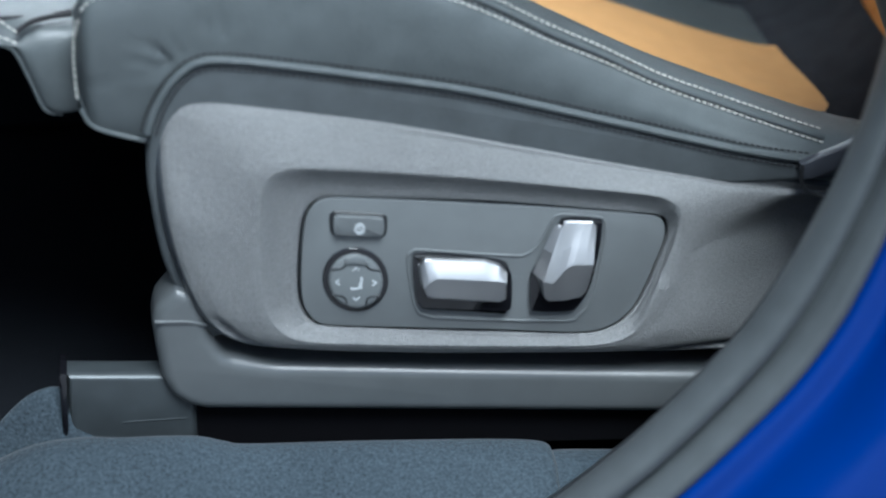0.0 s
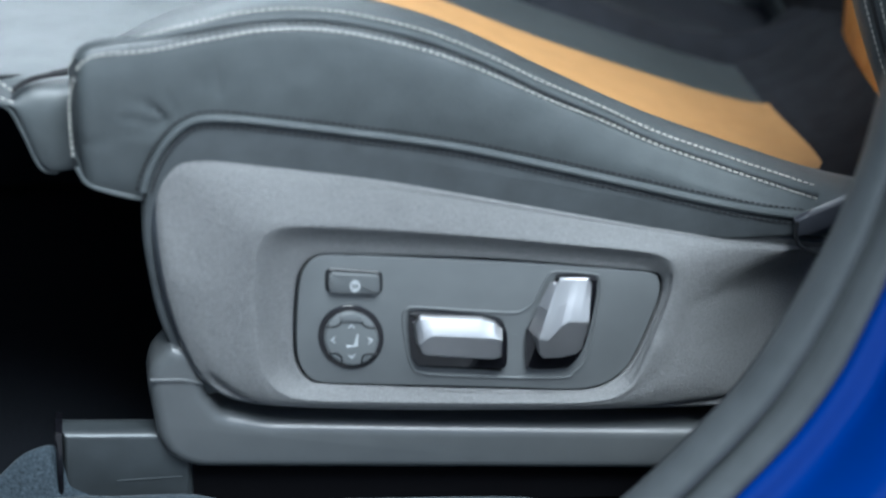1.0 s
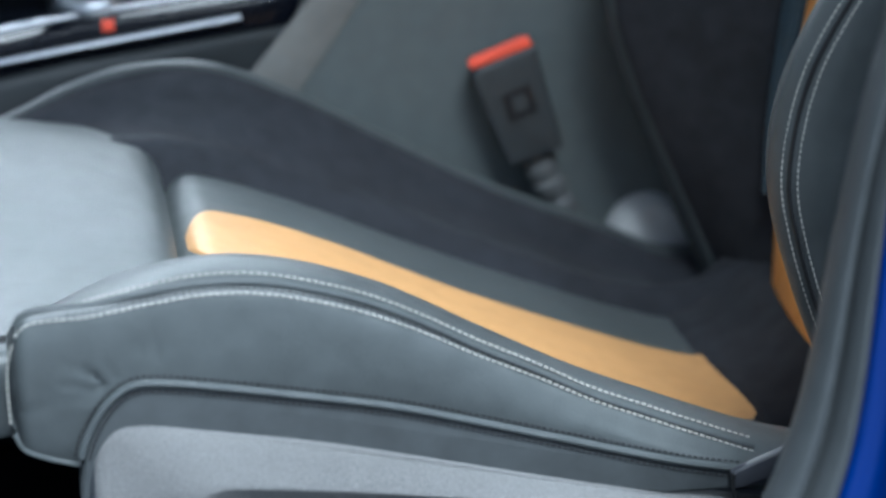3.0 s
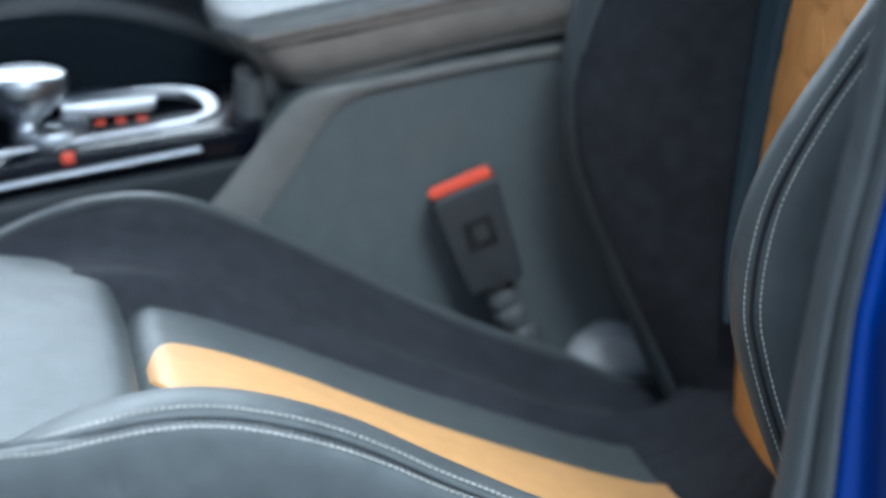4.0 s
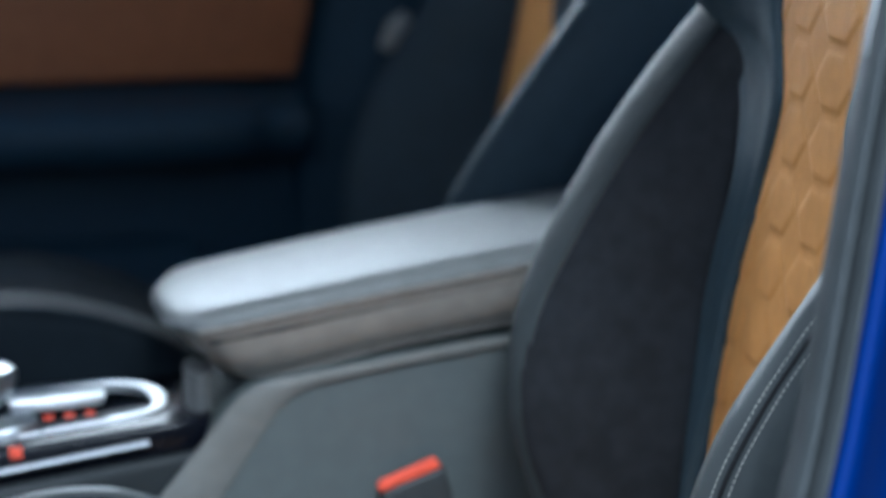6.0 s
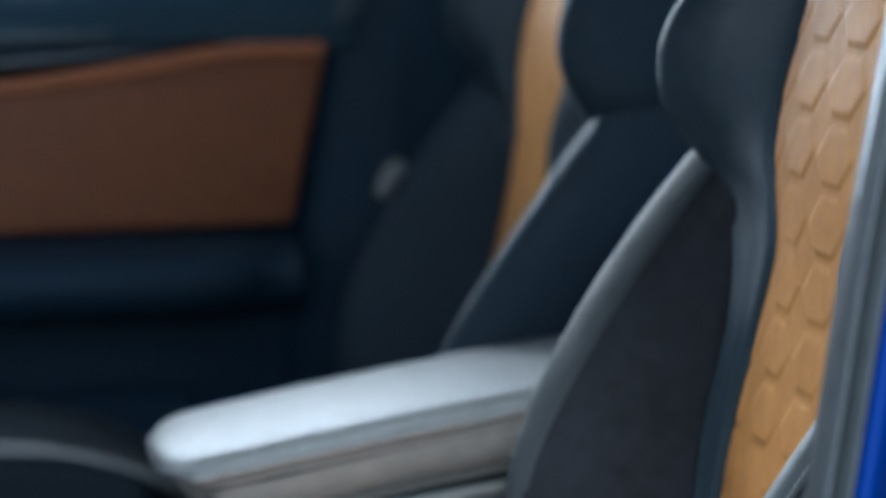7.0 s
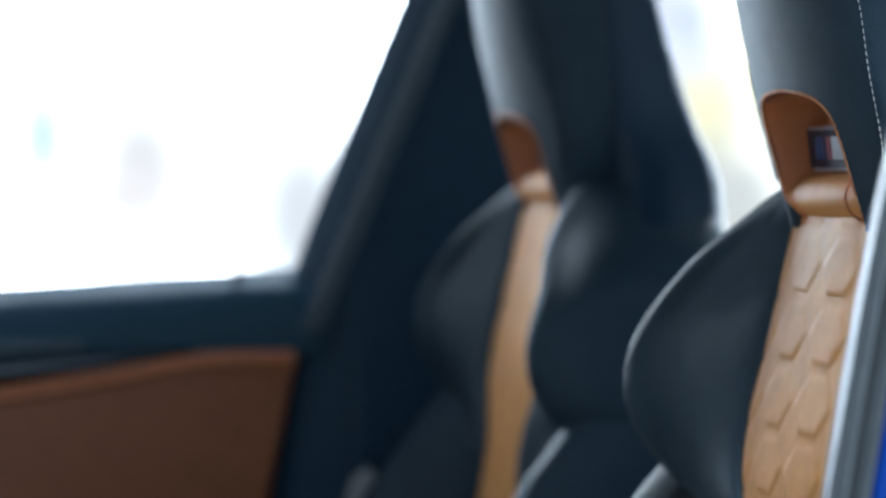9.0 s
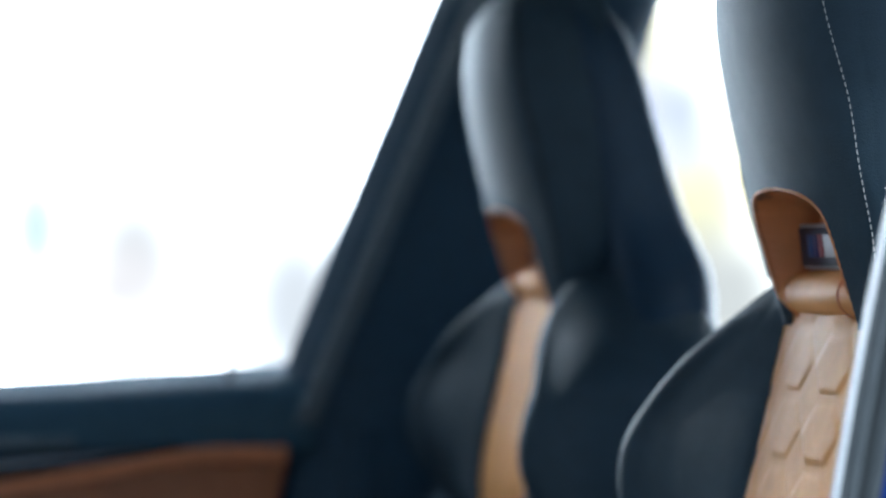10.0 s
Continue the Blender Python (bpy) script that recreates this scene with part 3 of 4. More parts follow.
    s.part("seat_symbol", *prism([(cx + x, cz + z) for x, z in icon], Y - 0.0046, Y - 0.0038, 0.0001, 1), INK, under=plate)
    for sx in (-1, 1):
        for sz in (-1, 1):
            arc = [(cx + sx * a, cz + sz * b - 0.1 * sx * a) for a, b in ((0.0062, 0.0165), (0.0064, 0.0125), (0.0085, 0.0098), (0.0120, 0.0092), (0.0152, 0.0092))]
            s.part("pad_groove", *tube([(x, Y - 0.0042, z) for x, z in cr(arc, 14)], 0.0006, 6), BLACK, under=plate)
    # rocker recess and the two bright switches
    rr = [(-0.0357, 0.5422), (-0.0325, 0.5458), (-0.0260, 0.5464), (0.0267, 0.5391), (0.038, 0.5395), (0.0459, 0.5465), (0.0535, 0.5620), (0.0570, 0.5650), (0.0625, 0.5652), (0.0807, 0.5624), (0.0858, 0.5590), (0.0862, 0.5438), (0.0803, 0.506), (0.0725, 0.4935), (0.060, 0.4900), (-0.0081, 0.4970), (-0.024, 0.5000), (-0.0308, 0.5060), (-0.0350, 0.5283)]
    o = crc(rr, 160)
    s.part("switch_recess", *prism(o, Y - 0.0004, Y + 0.002, 0.0003, 1), PLATE, under=plate)
    s.part("recess_bead", *tube([(x, Y - 0.0004, z) for x, z in np.vstack([o, o[:1]])], 0.0009, 6), PLATE, under=plate)
    plans = (("cushion_switch", [(-0.0329, 0.5425), (-0.0294, 0.5446), (-0.0092, 0.5425), (0.0215, 0.5365), (0.0272, 0.5300), (0.0287, 0.5227), (0.0287, 0.5053), (0.0256, 0.5012), (0.0200, 0.5010), (-0.0230, 0.5060), (-0.0283, 0.5090), (-0.0310, 0.5140), (-0.0325, 0.5269)],
              [(-0.0292, 0.5390), (-0.0265, 0.5436), (0.0117, 0.5396), (0.0202, 0.5364), (0.0249, 0.5305)], [(-0.0276, 0.5260), (-0.0241, 0.5297), (-0.0189, 0.5326), (0.0196, 0.5279), (0.0245, 0.5262)], [(-0.0253, 0.5198), (-0.0225, 0.5180), (0.0007, 0.5147), (0.0201, 0.5121), (0.0243, 0.5138)], (-0.0016, 0.0005), (0.0008, 0.0), 1.0, 1.0),
             ("backrest_switch", [(0.0402, 0.5234), (0.0432, 0.5300), (0.0500, 0.5440), (0.0575, 0.5600), (0.0610, 0.5632), (0.0817, 0.5615), (0.0841, 0.5542), (0.0820, 0.5345), (0.0771, 0.5127), (0.0697, 0.5010), (0.0626, 0.4985), (0.0438, 0.4998), (0.0405, 0.5040)],
              [(0.0586, 0.5600), (0.0606, 0.5630), (0.0672, 0.5626), (0.0778, 0.5615), (0.0806, 0.5580)], [(0.0459, 0.5270), (0.0522, 0.5253), (0.0599, 0.5349), (0.0642, 0.5376), (0.0779, 0.5367)], [(0.0474, 0.5142), (0.0500, 0.5112), (0.0606, 0.5105), (0.0705, 0.5122), (0.0739, 0.5164)], (-0.0046, 0.0012), (0.0012, 0.0), 0.55, 1.28))
    for nm, base, top, ridge, foot, west, east, low, high in plans:
        s.part(nm + "_base", *prism(crc(base, 110), Y - 0.0048, Y + 0.002, 0.0012, 2), GLOSS, "gloss black switch base", under=plate)
        top, ridge, foot = (even(np.array(q), 40) for q in (top, ridge, foot))
        west, east = np.array(west), np.array(east)
        rows = []
        # rim at the plate, rounded upper edge, sloping facet, ridge, lower facet, rounded lower edge
        for a, q, k, depth, side in ((top, ridge, 0.0, 0.004, 0.5), (top, ridge, 0.0, 0.0058, 0.7), (top, ridge, 0.025, 0.0068, 0.8), (top, ridge, 0.07, 0.0076, 0.9), (top, ridge, 0.5, 0.0102, 1.0), (top, ridge, 0.95, 0.0127, 1.0), (ridge, foot, 0.0, 0.0129, 1.0), (ridge, foot, 0.05, 0.0128, 0.7),
                                     (ridge, foot, 0.5, 0.0122, 0.2), (ridge, foot, 0.92, 0.0117, 0.1), (ridge, foot, 0.98, 0.0110, 0.1), (ridge, foot, 1.0, 0.0098, 0.1), (ridge, foot, 1.0, 0.004, 0.1)):
            w = a * (1 - k) + q * k
            depth = 0.0035 + (depth - 0.0035) * (low + (high - low) * smooth_step(0.0076, 0.0124, depth))
            row = [(*(w[0] + west * side), -0.0045), (*(w[0] + 0.45 * west * side), -0.62 * depth - 0.001), (*w[0], -0.95 * depth), (*(w[0] * 0.7 + w[1] * 0.3), -depth)] + [(*p, -depth) for p in w[1:-1]] + [(*(w[-1] * 0.7 + w[-2] * 0.3), -0.97 * depth), (*w[-1], -0.80 * depth), (*(w[-1] + east * side), -0.0045)]
            rows.append([(x, Y + d, z) for x, z, d in row])
        s.part(nm, *loft(rows, closed=False), SATIN, "satin chrome switch cap", under=plate, angle=16)


def rails(s):
    """Seat slide: fixed lower rail, painted moving beam and its front riser."""
    beam = [(-0.178, 0.525), (-0.190, 0.512), (-0.1935, 0.500), (-0.1920, 0.485), (-0.1890, 0.460), (-0.184, 0.4480), (-0.176, 0.4405), (-0.165, 0.4355), (0.0, 0.4212), (0.25, 0.399), (0.25, 0.431), (0.0, 0.4545), (-0.12, 0.4665), (-0.150, 0.475), (-0.158, 0.490), (-0.160, 0.505), (-0.166, 0.522)]
    s.part("slide_beam", *prism(even(beam, 160, True), -0.279, -0.240, 0.0085, 5), RAIL, "grey coated slide beam")
    s.part("slide_beam", *prism(even(beam, 120, True), 0.245, 0.275, 0.005, 4), RAIL)
    s.part("riser_fold", *tube([(-0.1915, -0.2795, 0.5035), (-0.172, -0.2795, 0.5022), (-0.160, -0.2775, 0.498)], 0.0012, 6), RAIL)
    for y in (-0.270, 0.250):
        v, f = prism([(-0.248, 0.4635), (-0.168, 0.4575), (-0.168, 0.4060), (-0.249, 0.4130)], y, y + 0.022, 0.007, 5)
        rail = s.part("lower_rail", v, f, STEEL, "grey steel slide rail")
        s.part("track", *prism([(-0.24, 0.448), (0.25, 0.405), (0.25, 0.375), (-0.24, 0.400)], y + 0.006, y + 0.020, 0.002, 2), VOID, under=rail)
        s.part("rail_cap", *prism([(-0.2530, 0.4640), (-0.2515, 0.4665), (-0.2475, 0.465), (-0.2490, 0.416), (-0.2530, 0.416)], y - 0.002, y + 0.024, 0.002, 2), GLOSS, under=rail)
        s.part("rail_mark", *box(-0.215, -0.175, y - 0.0006, y + 0.002, 0.4262, 0.4268, 0.0002), STEEL, under=rail)
    s.part("cross_tube", *tube([(-0.14, -0.25, 0.47), (-0.14, 0, 0.47), (-0.14, 0.25, 0.47)], 0.012, 12), BLACK)
    s.part("cross_tube", *tube([(0.2, -0.25, 0.44), (0.2, 0, 0.44), (0.2, 0.25, 0.44)], 0.012, 12), BLACK)


def backrest(s, dim):
    EDGE = knots("0.47:0.070 0.53:0.082 0.555:0.088 0.58:0.099 0.62:0.111 0.655:0.119 0.69:0.122 0.75:0.118 0.86:0.111 0.93:0.096 0.985:0.074 1.02:0.062 1.055:0.074 1.09:0.096 1.14:0.099 1.18:0.091 1.25:0.085 1.30:0.080")
    # tan quilted centre
    def centre(z, y):
        x = float(SPINE(z)) - 0.010 * (1 - (y / 0.12) ** 2)
        r = hex_relief(y, z * 1.0)
        x += 0.05 * smooth_step(0.012, 0.03, abs(y) - float(EDGE(z)))
        return (x - 0.0013 * r * smooth_step(0.0, 0.014, float(EDGE(z)) - abs(y) + 0.004), y, z)

    a = split_grid(centre, np.linspace(0.545, 1.285, 300 if dim else 150), np.linspace(-0.142, 0.142, 130 if dim else 60), lambda z, y: False)[0]
    s.part("quilted_centre", *a, TAN, "tan leather centre quilted in hexagons")
    # bolsters
    CREST = knots("0.5:0.212 0.7:0.214 0.78:0.217 0.86:0.230 0.95:0.243 1.02:0.243 1.09:0.238")
    for sg in (1, -1):
        rings = []
        for z in (0.47, 0.53, 0.575, 0.63, 0.69, 0.75, 0.81, 0.87, 0.93, 0.98, 1.03, 1.065, 1.085):
            if sg < 0 and z < 0.5:
                continue
            lean = float(SPINE(z))
            rings.append(back_ring(z, sg * (float(EDGE(z)) + 0.030 * smooth_step(0.58, 0.98, z)), sg * (CREST(z) + 0.026), sg * float(CREST(z)), float(LOW(z)), lean + 0.030, lean + 0.14))
        # far seat: both bolsters in the shade-coloured leather instead of leather and suede
        s.part("backrest_bolster", *loft(rings, 70, 64), (LEATHER if sg < 0 else SUEDE) if dim else LEATHER_MATT_SHADED, ("black leather bolster with pale stitching" if sg < 0 else "dark suede bolster") if dim else "dark leather bolster")
        if sg > 0:
            zz = np.linspace(0.47, 1.078, 66)
            band = []
            for z in zz:
                x, c = float(LOW(z)), float(CREST(z))
                wide = smooth_step(0.70, 1.02, z)
                band.append([(x + 0.0105 + 0.0065 * wide, c - 0.0165 - 0.0125 * wide, z), (x - 0.0015 + 0.004 * wide, c - 0.007 - 0.008 * wide, z), (x - 0.0025, c + 0.005, z), (x + 0.010, c + 0.0205, z), (x + 0.04, c + 0.030, z), (x + 0.09, c + 0.033, z), (x + 0.04, c + 0.009, z)])
            # far seat: this band too has shade in its colour
            s.part("bolster_edge", *loft(band, 0, 28), LEATHER_BAND if dim else LEATHER_MATT_SHADED, "smooth leather edge band")
        rings = []
        for z in (0.62, 0.63, 0.645, 0.66, 0.69, 0.72, 0.80, 0.88, 0.96, 1.02, 1.055, 1.08, 1.11, 1.14, 1.17, 1.20, 1.235, 1.262, 1.285, 1.297):
            if sg < 0 and not dim and z < 0.97:
                continue
            lean = float(SPINE(z))
            k = smooth_step(0.955, 1.095, z)
            slim = 0.06 + 0.94 * smooth_step(0.60, 1.00, z)
            crest = ((float(EDGE(z)) + 0.036 * slim) * (1 - k) + 0.230 * k) - 0.12 * smooth_step(1.17, 1.31, z)
            out = max(crest + 0.017 * slim + 0.013 * k, ((float(EDGE(z)) + 0.053 * slim) * (1 - k) + 0.262 * k) - 0.12 * smooth_step(1.2, 1.31, z))
            rings.append(back_ring(z, sg * float(EDGE(z)), sg * out, sg * crest, float(HIGH(z)), lean - 0.006, lean + 0.13 - 0.02 * smooth_step(1.2, 1.3, z)))
        s.part("shoulder_bolster", *loft(rings, 90, 64), LEATHER_MATT_SHADED, "smooth black leather shoulder wing")
    # back shell
    rings = []
    for z, w, d in ((0.50, 0.235, 0.10), (0.60, 0.245, 0.13), (0.8, 0.25, 0.145), (1.0, 0.245, 0.145), (1.15, 0.23, 0.14), (1.25, 0.195, 0.13), (1.30, 0.155, 0.126), (1.35, 0.130, 0.118), (1.42, 0.126, 0.106), (1.49, 0.124, 0.098), (1.535, 0.114, 0.088), (1.566, 0.09, 0.072)):
        x = float(SPINE(min(z, 1.30))) + (0.0 if z < 1.3 else (z - 1.3) * -0.16)
        rings.append([(x + 0.03, -w, z), (x + d * 0.7, -w, z), (x + d, -w * 0.8, z), (x + d + 0.008, 0, z), (x + d, w * 0.8, z), (x + d * 0.7, w, z), (x + 0.03, w, z), (x + 0.02, 0, z)])
    s.part("back_shell", *loft(rings, 50, 48), SHELL, "dark navy plastic rear shell")
    if dim:
        zz = np.linspace(0.56, 1.07, 90)
        s.part("stitching", *stitches([(float(LOW(z)) + 0.0052, -float(CREST(z)) - 0.0128, z) for z in zz]), THREAD, "pale contrast stitching")
        s.part("stitching", *stitches([(float(LOW(z)) + 0.0135, -float(CREST(z)) - 0.0195, z) for z in zz]), THREAD, "pale contrast stitching")
        s.part("piping", *tube([(float(LOW(z)) + 0.0090, -float(CREST(z)) - 0.0165, z) for z in zz], 0.0016, 8), BLACK)


def headrest(s, dim):
    """The fixed headrest: padded front with an arched recess, lined in cognac leather, that carries a badge."""
    FRONT = knots("1.27:0.462 1.313:0.449 1.354:0.437 1.428:0.420 1.485:0.411 1.53:0.414 1.556:0.423 1.575:0.444 1.583:0.470")
    WIDE = knots("1.27:0.098 1.30:0.108 1.34:0.122 1.40:0.129 1.47:0.130 1.53:0.122 1.56:0.106 1.575:0.085 1.583:0.05")

    def arch(z, w):
        """Inside (+) the arched recess."""
        q = max(0.0, (z - 1.285) / 0.078)
        half = 0.0665 * (1 - q ** 8.0) ** 0.5 if q < 1 else (1 - q) * 1.5
        return half - abs(w)

    def front(z, t):
        w = float(WIDE(z))
        y = t * w
        a = arch(z, y)
        round_at = 0.55 + 0.27 * smooth_step(1.43, 1.35, z)
        k = min(1.0, max(0.0, (abs(t) - round_at) / (1 - round_at))) ** 1.8
        x = float(FRONT(z)) + 0.070 * (1 - math.sqrt(max(0, 1 - k * k))) - 0.028 * (1 - min(1.0, abs(y) / 0.115) ** 2)
        x += (0.468 - float(FRONT(z)) + 0.028 * (1 - min(1.0, abs(y) / 0.115) ** 2)) * smooth_step(-0.001, 0.006, a)
        return (x, y, z)

    cols = np.concatenate([np.linspace(-1, -0.86, 30), np.linspace(-0.85, 0.85, 120), np.linspace(0.86, 1, 30)])
    body, liner = split_grid(front, np.linspace(1.266, 1.583, 300 if dim else 150), cols, lambda z, t: z > 1.284 and arch(z, t * float(WIDE(z))) > -0.001)
    s.part("headrest_pad", *body, LEATHER_MATT_SHADED, "smooth black leather headrest")
    s.part("headrest_recess", *liner, TAN_DEEP, "cognac leather recess lining")
    rim = [(max(0.0, arch(z, 0.0)), z) for z in list(np.linspace(1.290, 1.315, 10)) + list(1.285 + 0.078 * np.sin(np.linspace(0.4, math.pi / 2, 80)))]
    rim = [(-h, z) for h, z in rim] + [(h, z) for h, z in rim[::-1]]
    s.part("recess_rim", *tube([(front(z, y * 1.02 / float(WIDE(z)))[0] + 0.0004, y * 1.0, z) for y, z in rim], 0.0014, 8), TAN_DEEP, "cognac leather rim")
    # neck roll below the recess
    rings = []
    for y in np.linspace(-0.074, 0.074, 15):
        k = 0.9 + 0.1 * math.cos(y * 30)
        rings.append([(0.437 + 0.020 * math.cos(a) * k + 0.02, y, 1.289 + 0.017 * math.sin(a) * k) for a in np.linspace(0, 2 * math.pi, 14, endpoint=False)])
    s.part("neck_roll", *loft(rings), TAN, "tan leather neck roll")
    for y in (-0.050, 0.050):
        s.part("neck_seam", *tube([(0.457 + 0.0205 * math.cos(a), y, 1.289 + 0.0172 * math.sin(a)) for a in np.linspace(1.6, 4.7, 14)], 0.0009, 6), TAN_DEEP)
    # badge
    badge = s.part("badge_frame", *box(0, 0.088, 0, 0.006, 0, 0.033, 0.003), material("badge_silver", (0.62, 0.62, 0.64), 0.4, metal=0.4), "chrome badge frame")
    glass = s.part("badge_plate", *box(0.0010, 0.0870, -0.0015, 0.004, 0.0028, 0.0302, 0.001), material("badge_navy", (0.010, 0.013, 0.035), 0.5), under=badge)
    bars = []
    for k, mat in enumerate((material("badge_light_blue", (0.03, 0.09, 0.24), 0.4), material("badge_dark_blue", (0.015, 0.025, 0.13), 0.4), material("badge_red", (0.26, 0.04, 0.06), 0.4), material("badge_grey", (0.42, 0.42, 0.44), 0.4))):
        b = s.part("badge_bar", *box(0.018 + 0.010 * k, (0.026 + 0.010 * k) if k < 3 else 0.070, -0.0028, 0, 0.009, 0.025, 0.0005), mat, under=badge)
        bars.append(b)
    for ob in [badge, glass] + bars:
        for v in ob.data.vertices:
            p = v.co + s.base
            a, d, h = p.x, (p.y - s.shift) * s.side, p.z
            y = 0.056 - a
            v.co = Vector((0.455 + d - 0.12 * h, y * s.side + s.shift, 1.306 + h)) - s.base
        ob.data.update()
        bm = bmesh.new()
        bm.from_mesh(ob.data)
        bmesh.ops.recalc_face_normals(bm, faces=bm.faces)
        bm.to_mesh(ob.data)
        bm.free()
    # stitched seams of the wings
    for sg in (-1, 1):
        path = [front(z, sg * (0.86 - 0.62 * (z - 1.34))) for z in np.linspace(1.30, 1.56, 60)]
        if dim and sg < 0:
            s.part("stitching", *stitches([(x + 0.0004, y - 0.0012, z) for x, y, z in path], 0.0028, 0.0022, 0.0005), THREAD, "pale contrast stitching")
        s.part("headrest_seam", *tube([(x - 0.0002, y + 0.0045, z) for x, y, z in path], 0.0009, 6), THREAD_DARK)


# ---- structure ----
def structure(name, verts, faces, mat, label="", smooth=True, angle=35):
    ob = solid(name, verts, faces, mat, smooth, angle)
    return tagged(ob, label, "", "", "structure")


# outside: paved ground, bright overcast distance beyond the far windows
structure("ground", *box(-40, 40, -40, 40, -0.2, 0.0, 0.01), material("grey_paving", (0.15, 0.15, 0.155), 0.9, bump=0.4, bump_scale=60, scale=8, vary=0.2), "grey paved ground under the car")

structure("wall_front", *box(-5.3, -5.0, -12, 12, 0.0, 6.0, 0.02), material("grey_wall", (0.16, 0.16, 0.165), 0.9, scale=3), "plain grey wall ahead of the car")

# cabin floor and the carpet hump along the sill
# the floor's near-black colour includes the shade it lies in
structure("floor", *box(-0.9, 1.3, -0.36, 1.16, 0.332, 0.350, 0.004), material("shaded_floor_mat", (0.005, 0.006, 0.008), 0.95, spec=0.1, bump=0.8, bump_scale=300), "black carpeted cabin floor in shade")
rings = []
for x, up, back in ((-0.60, -0.070, 0.0), (-0.36, -0.055, 0.0), (-0.325, -0.030, 0.005), (-0.305, -0.012, 0.013), (-0.285, -0.002, 0.020), (-0.268, 0.004, 0.0235), (-0.250, 0.006, 0.0235), (-0.235, 0.006, 0.016), (-0.215, 0.004, 0.004), (-0.19, 0.003, 0.0), (-0.168, 0.001, 0.0), (-0.152, -0.004, 0.0), (-0.135, -0.0065, 0.0), (-0.05, -0.005, 0.0), (0.044, -0.006, 0.0), (0.062, -0.016, 0.0), (0.10, -0.014, 0.0), (0.5, -0.03, 0.0)):
    z = 0.424 + up - 0.07 * max(0.0, x + 0.147)
    rings.append([(x, -0.43, 0.335), (x, -0.40, 0.348), (x, -0.365, 0.5 * z + 0.185), (x, -0.335, z - 0.018), (x, -0.310, z - 0.003), (x, -0.296, z), (x, -0.284, z - 0.004), (x, -0.274, z - 0.02 + back * 0.3), (x, -0.262, 0.5 * z + 0.17 + back * 2.6), (x, -0.250, 0.345 + back * 4.0), (x, -0.235, 0.345 + back * 3.4), (x, -0.21, 0.345)])
structure("carpet", *loft(rings, 200, 110, closed=False), CARPET, "blue-grey loop carpet over the sill hump")
structure("underbody", *box(-0.9, 1.4, -0.46, 1.2, 0.20, 0.33, 0.01), DARK, "dark underbody below the carpet")

# door opening: seal, sill and pillar skin along one line
LINE = cr([(-0.80, 0.372), (-0.40, 0.372), (-0.10, 0.380), (0.0, 0.412), (0.069, 0.462), (0.128, 0.524), (0.158, 0.566), (0.186, 0.624), (0.203, 0.672), (0.213, 0.722), (0.222, 0.79), (0.233, 0.86), (0.245, 0.92), (0.256, 0.99), (0.274, 1.11), (0.299, 1.246), (0.321, 1.345), (0.345, 1.45), (0.375, 1.58), (0.385, 1.63)], 170)
aperture = Thing("door_aperture", (0.2, -0.42, 0.34), "blue painted door opening with a black rubber seal", "door frame", kind="structure")
seal = [(0.0, -0.404), (0.002, -0.414), (0.008, -0.421), (0.015, -0.420), (0.0185, -0.414), (0.0205, -0.4135), (0.023, -0.421), (0.030, -0.4285), (0.037, -0.426), (0.040, -0.418), (0.040, -0.405), (0.02, -0.395), (0.004, -0.396)]
aperture.part("door_seal", *loft(sweep(LINE, seal, 0.45), 0, 52), SEAL, "black rubber door seal")
lining = [(0.004, -0.396), (0.012, -0.385), (0.025, -0.36), (0.06, -0.33), (0.10, -0.325), (0.10, -0.39), (0.04, -0.40)]
aperture.part("pillar_lining", *loft(sweep(LINE, lining), 0, 30), BLACK, "dark pillar lining")
skin = [(0.034, -0.405), (0.0365, -0.424), (0.041, -0.430), (0.052, -0.432), (0.058, -0.438), (0.062, -0.452), (0.070, -0.466), (0.085, -0.474), (0.12, -0.478), (0.20, -0.480), (0.32, -0.470), (0.32, -0.41), (0.1, -0.40)]
aperture.part("body_skin", *loft(sweep(LINE[30:], skin, 0.45), 0, 60), BLUE, "glossy blue paint")
# thin near-white strip that paints the highlight on the pillar seal's edge
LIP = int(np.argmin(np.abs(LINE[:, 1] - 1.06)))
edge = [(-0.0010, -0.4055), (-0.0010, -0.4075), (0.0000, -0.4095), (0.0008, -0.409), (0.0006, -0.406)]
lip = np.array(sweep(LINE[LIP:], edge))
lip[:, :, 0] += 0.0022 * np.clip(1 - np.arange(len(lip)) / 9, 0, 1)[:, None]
aperture.part("seal_lip", *loft(lip, 0, 14), material("seal_highlight", (0.75, 0.75, 0.75), 0.3, vary=0.05), "pale glossy lip of the pillar seal")
aperture.part("sill_plate", *box(-0.8, 0.05, -0.432, -0.40, 0.33, 0.356, 0.006), BLACK, "black sill plate")

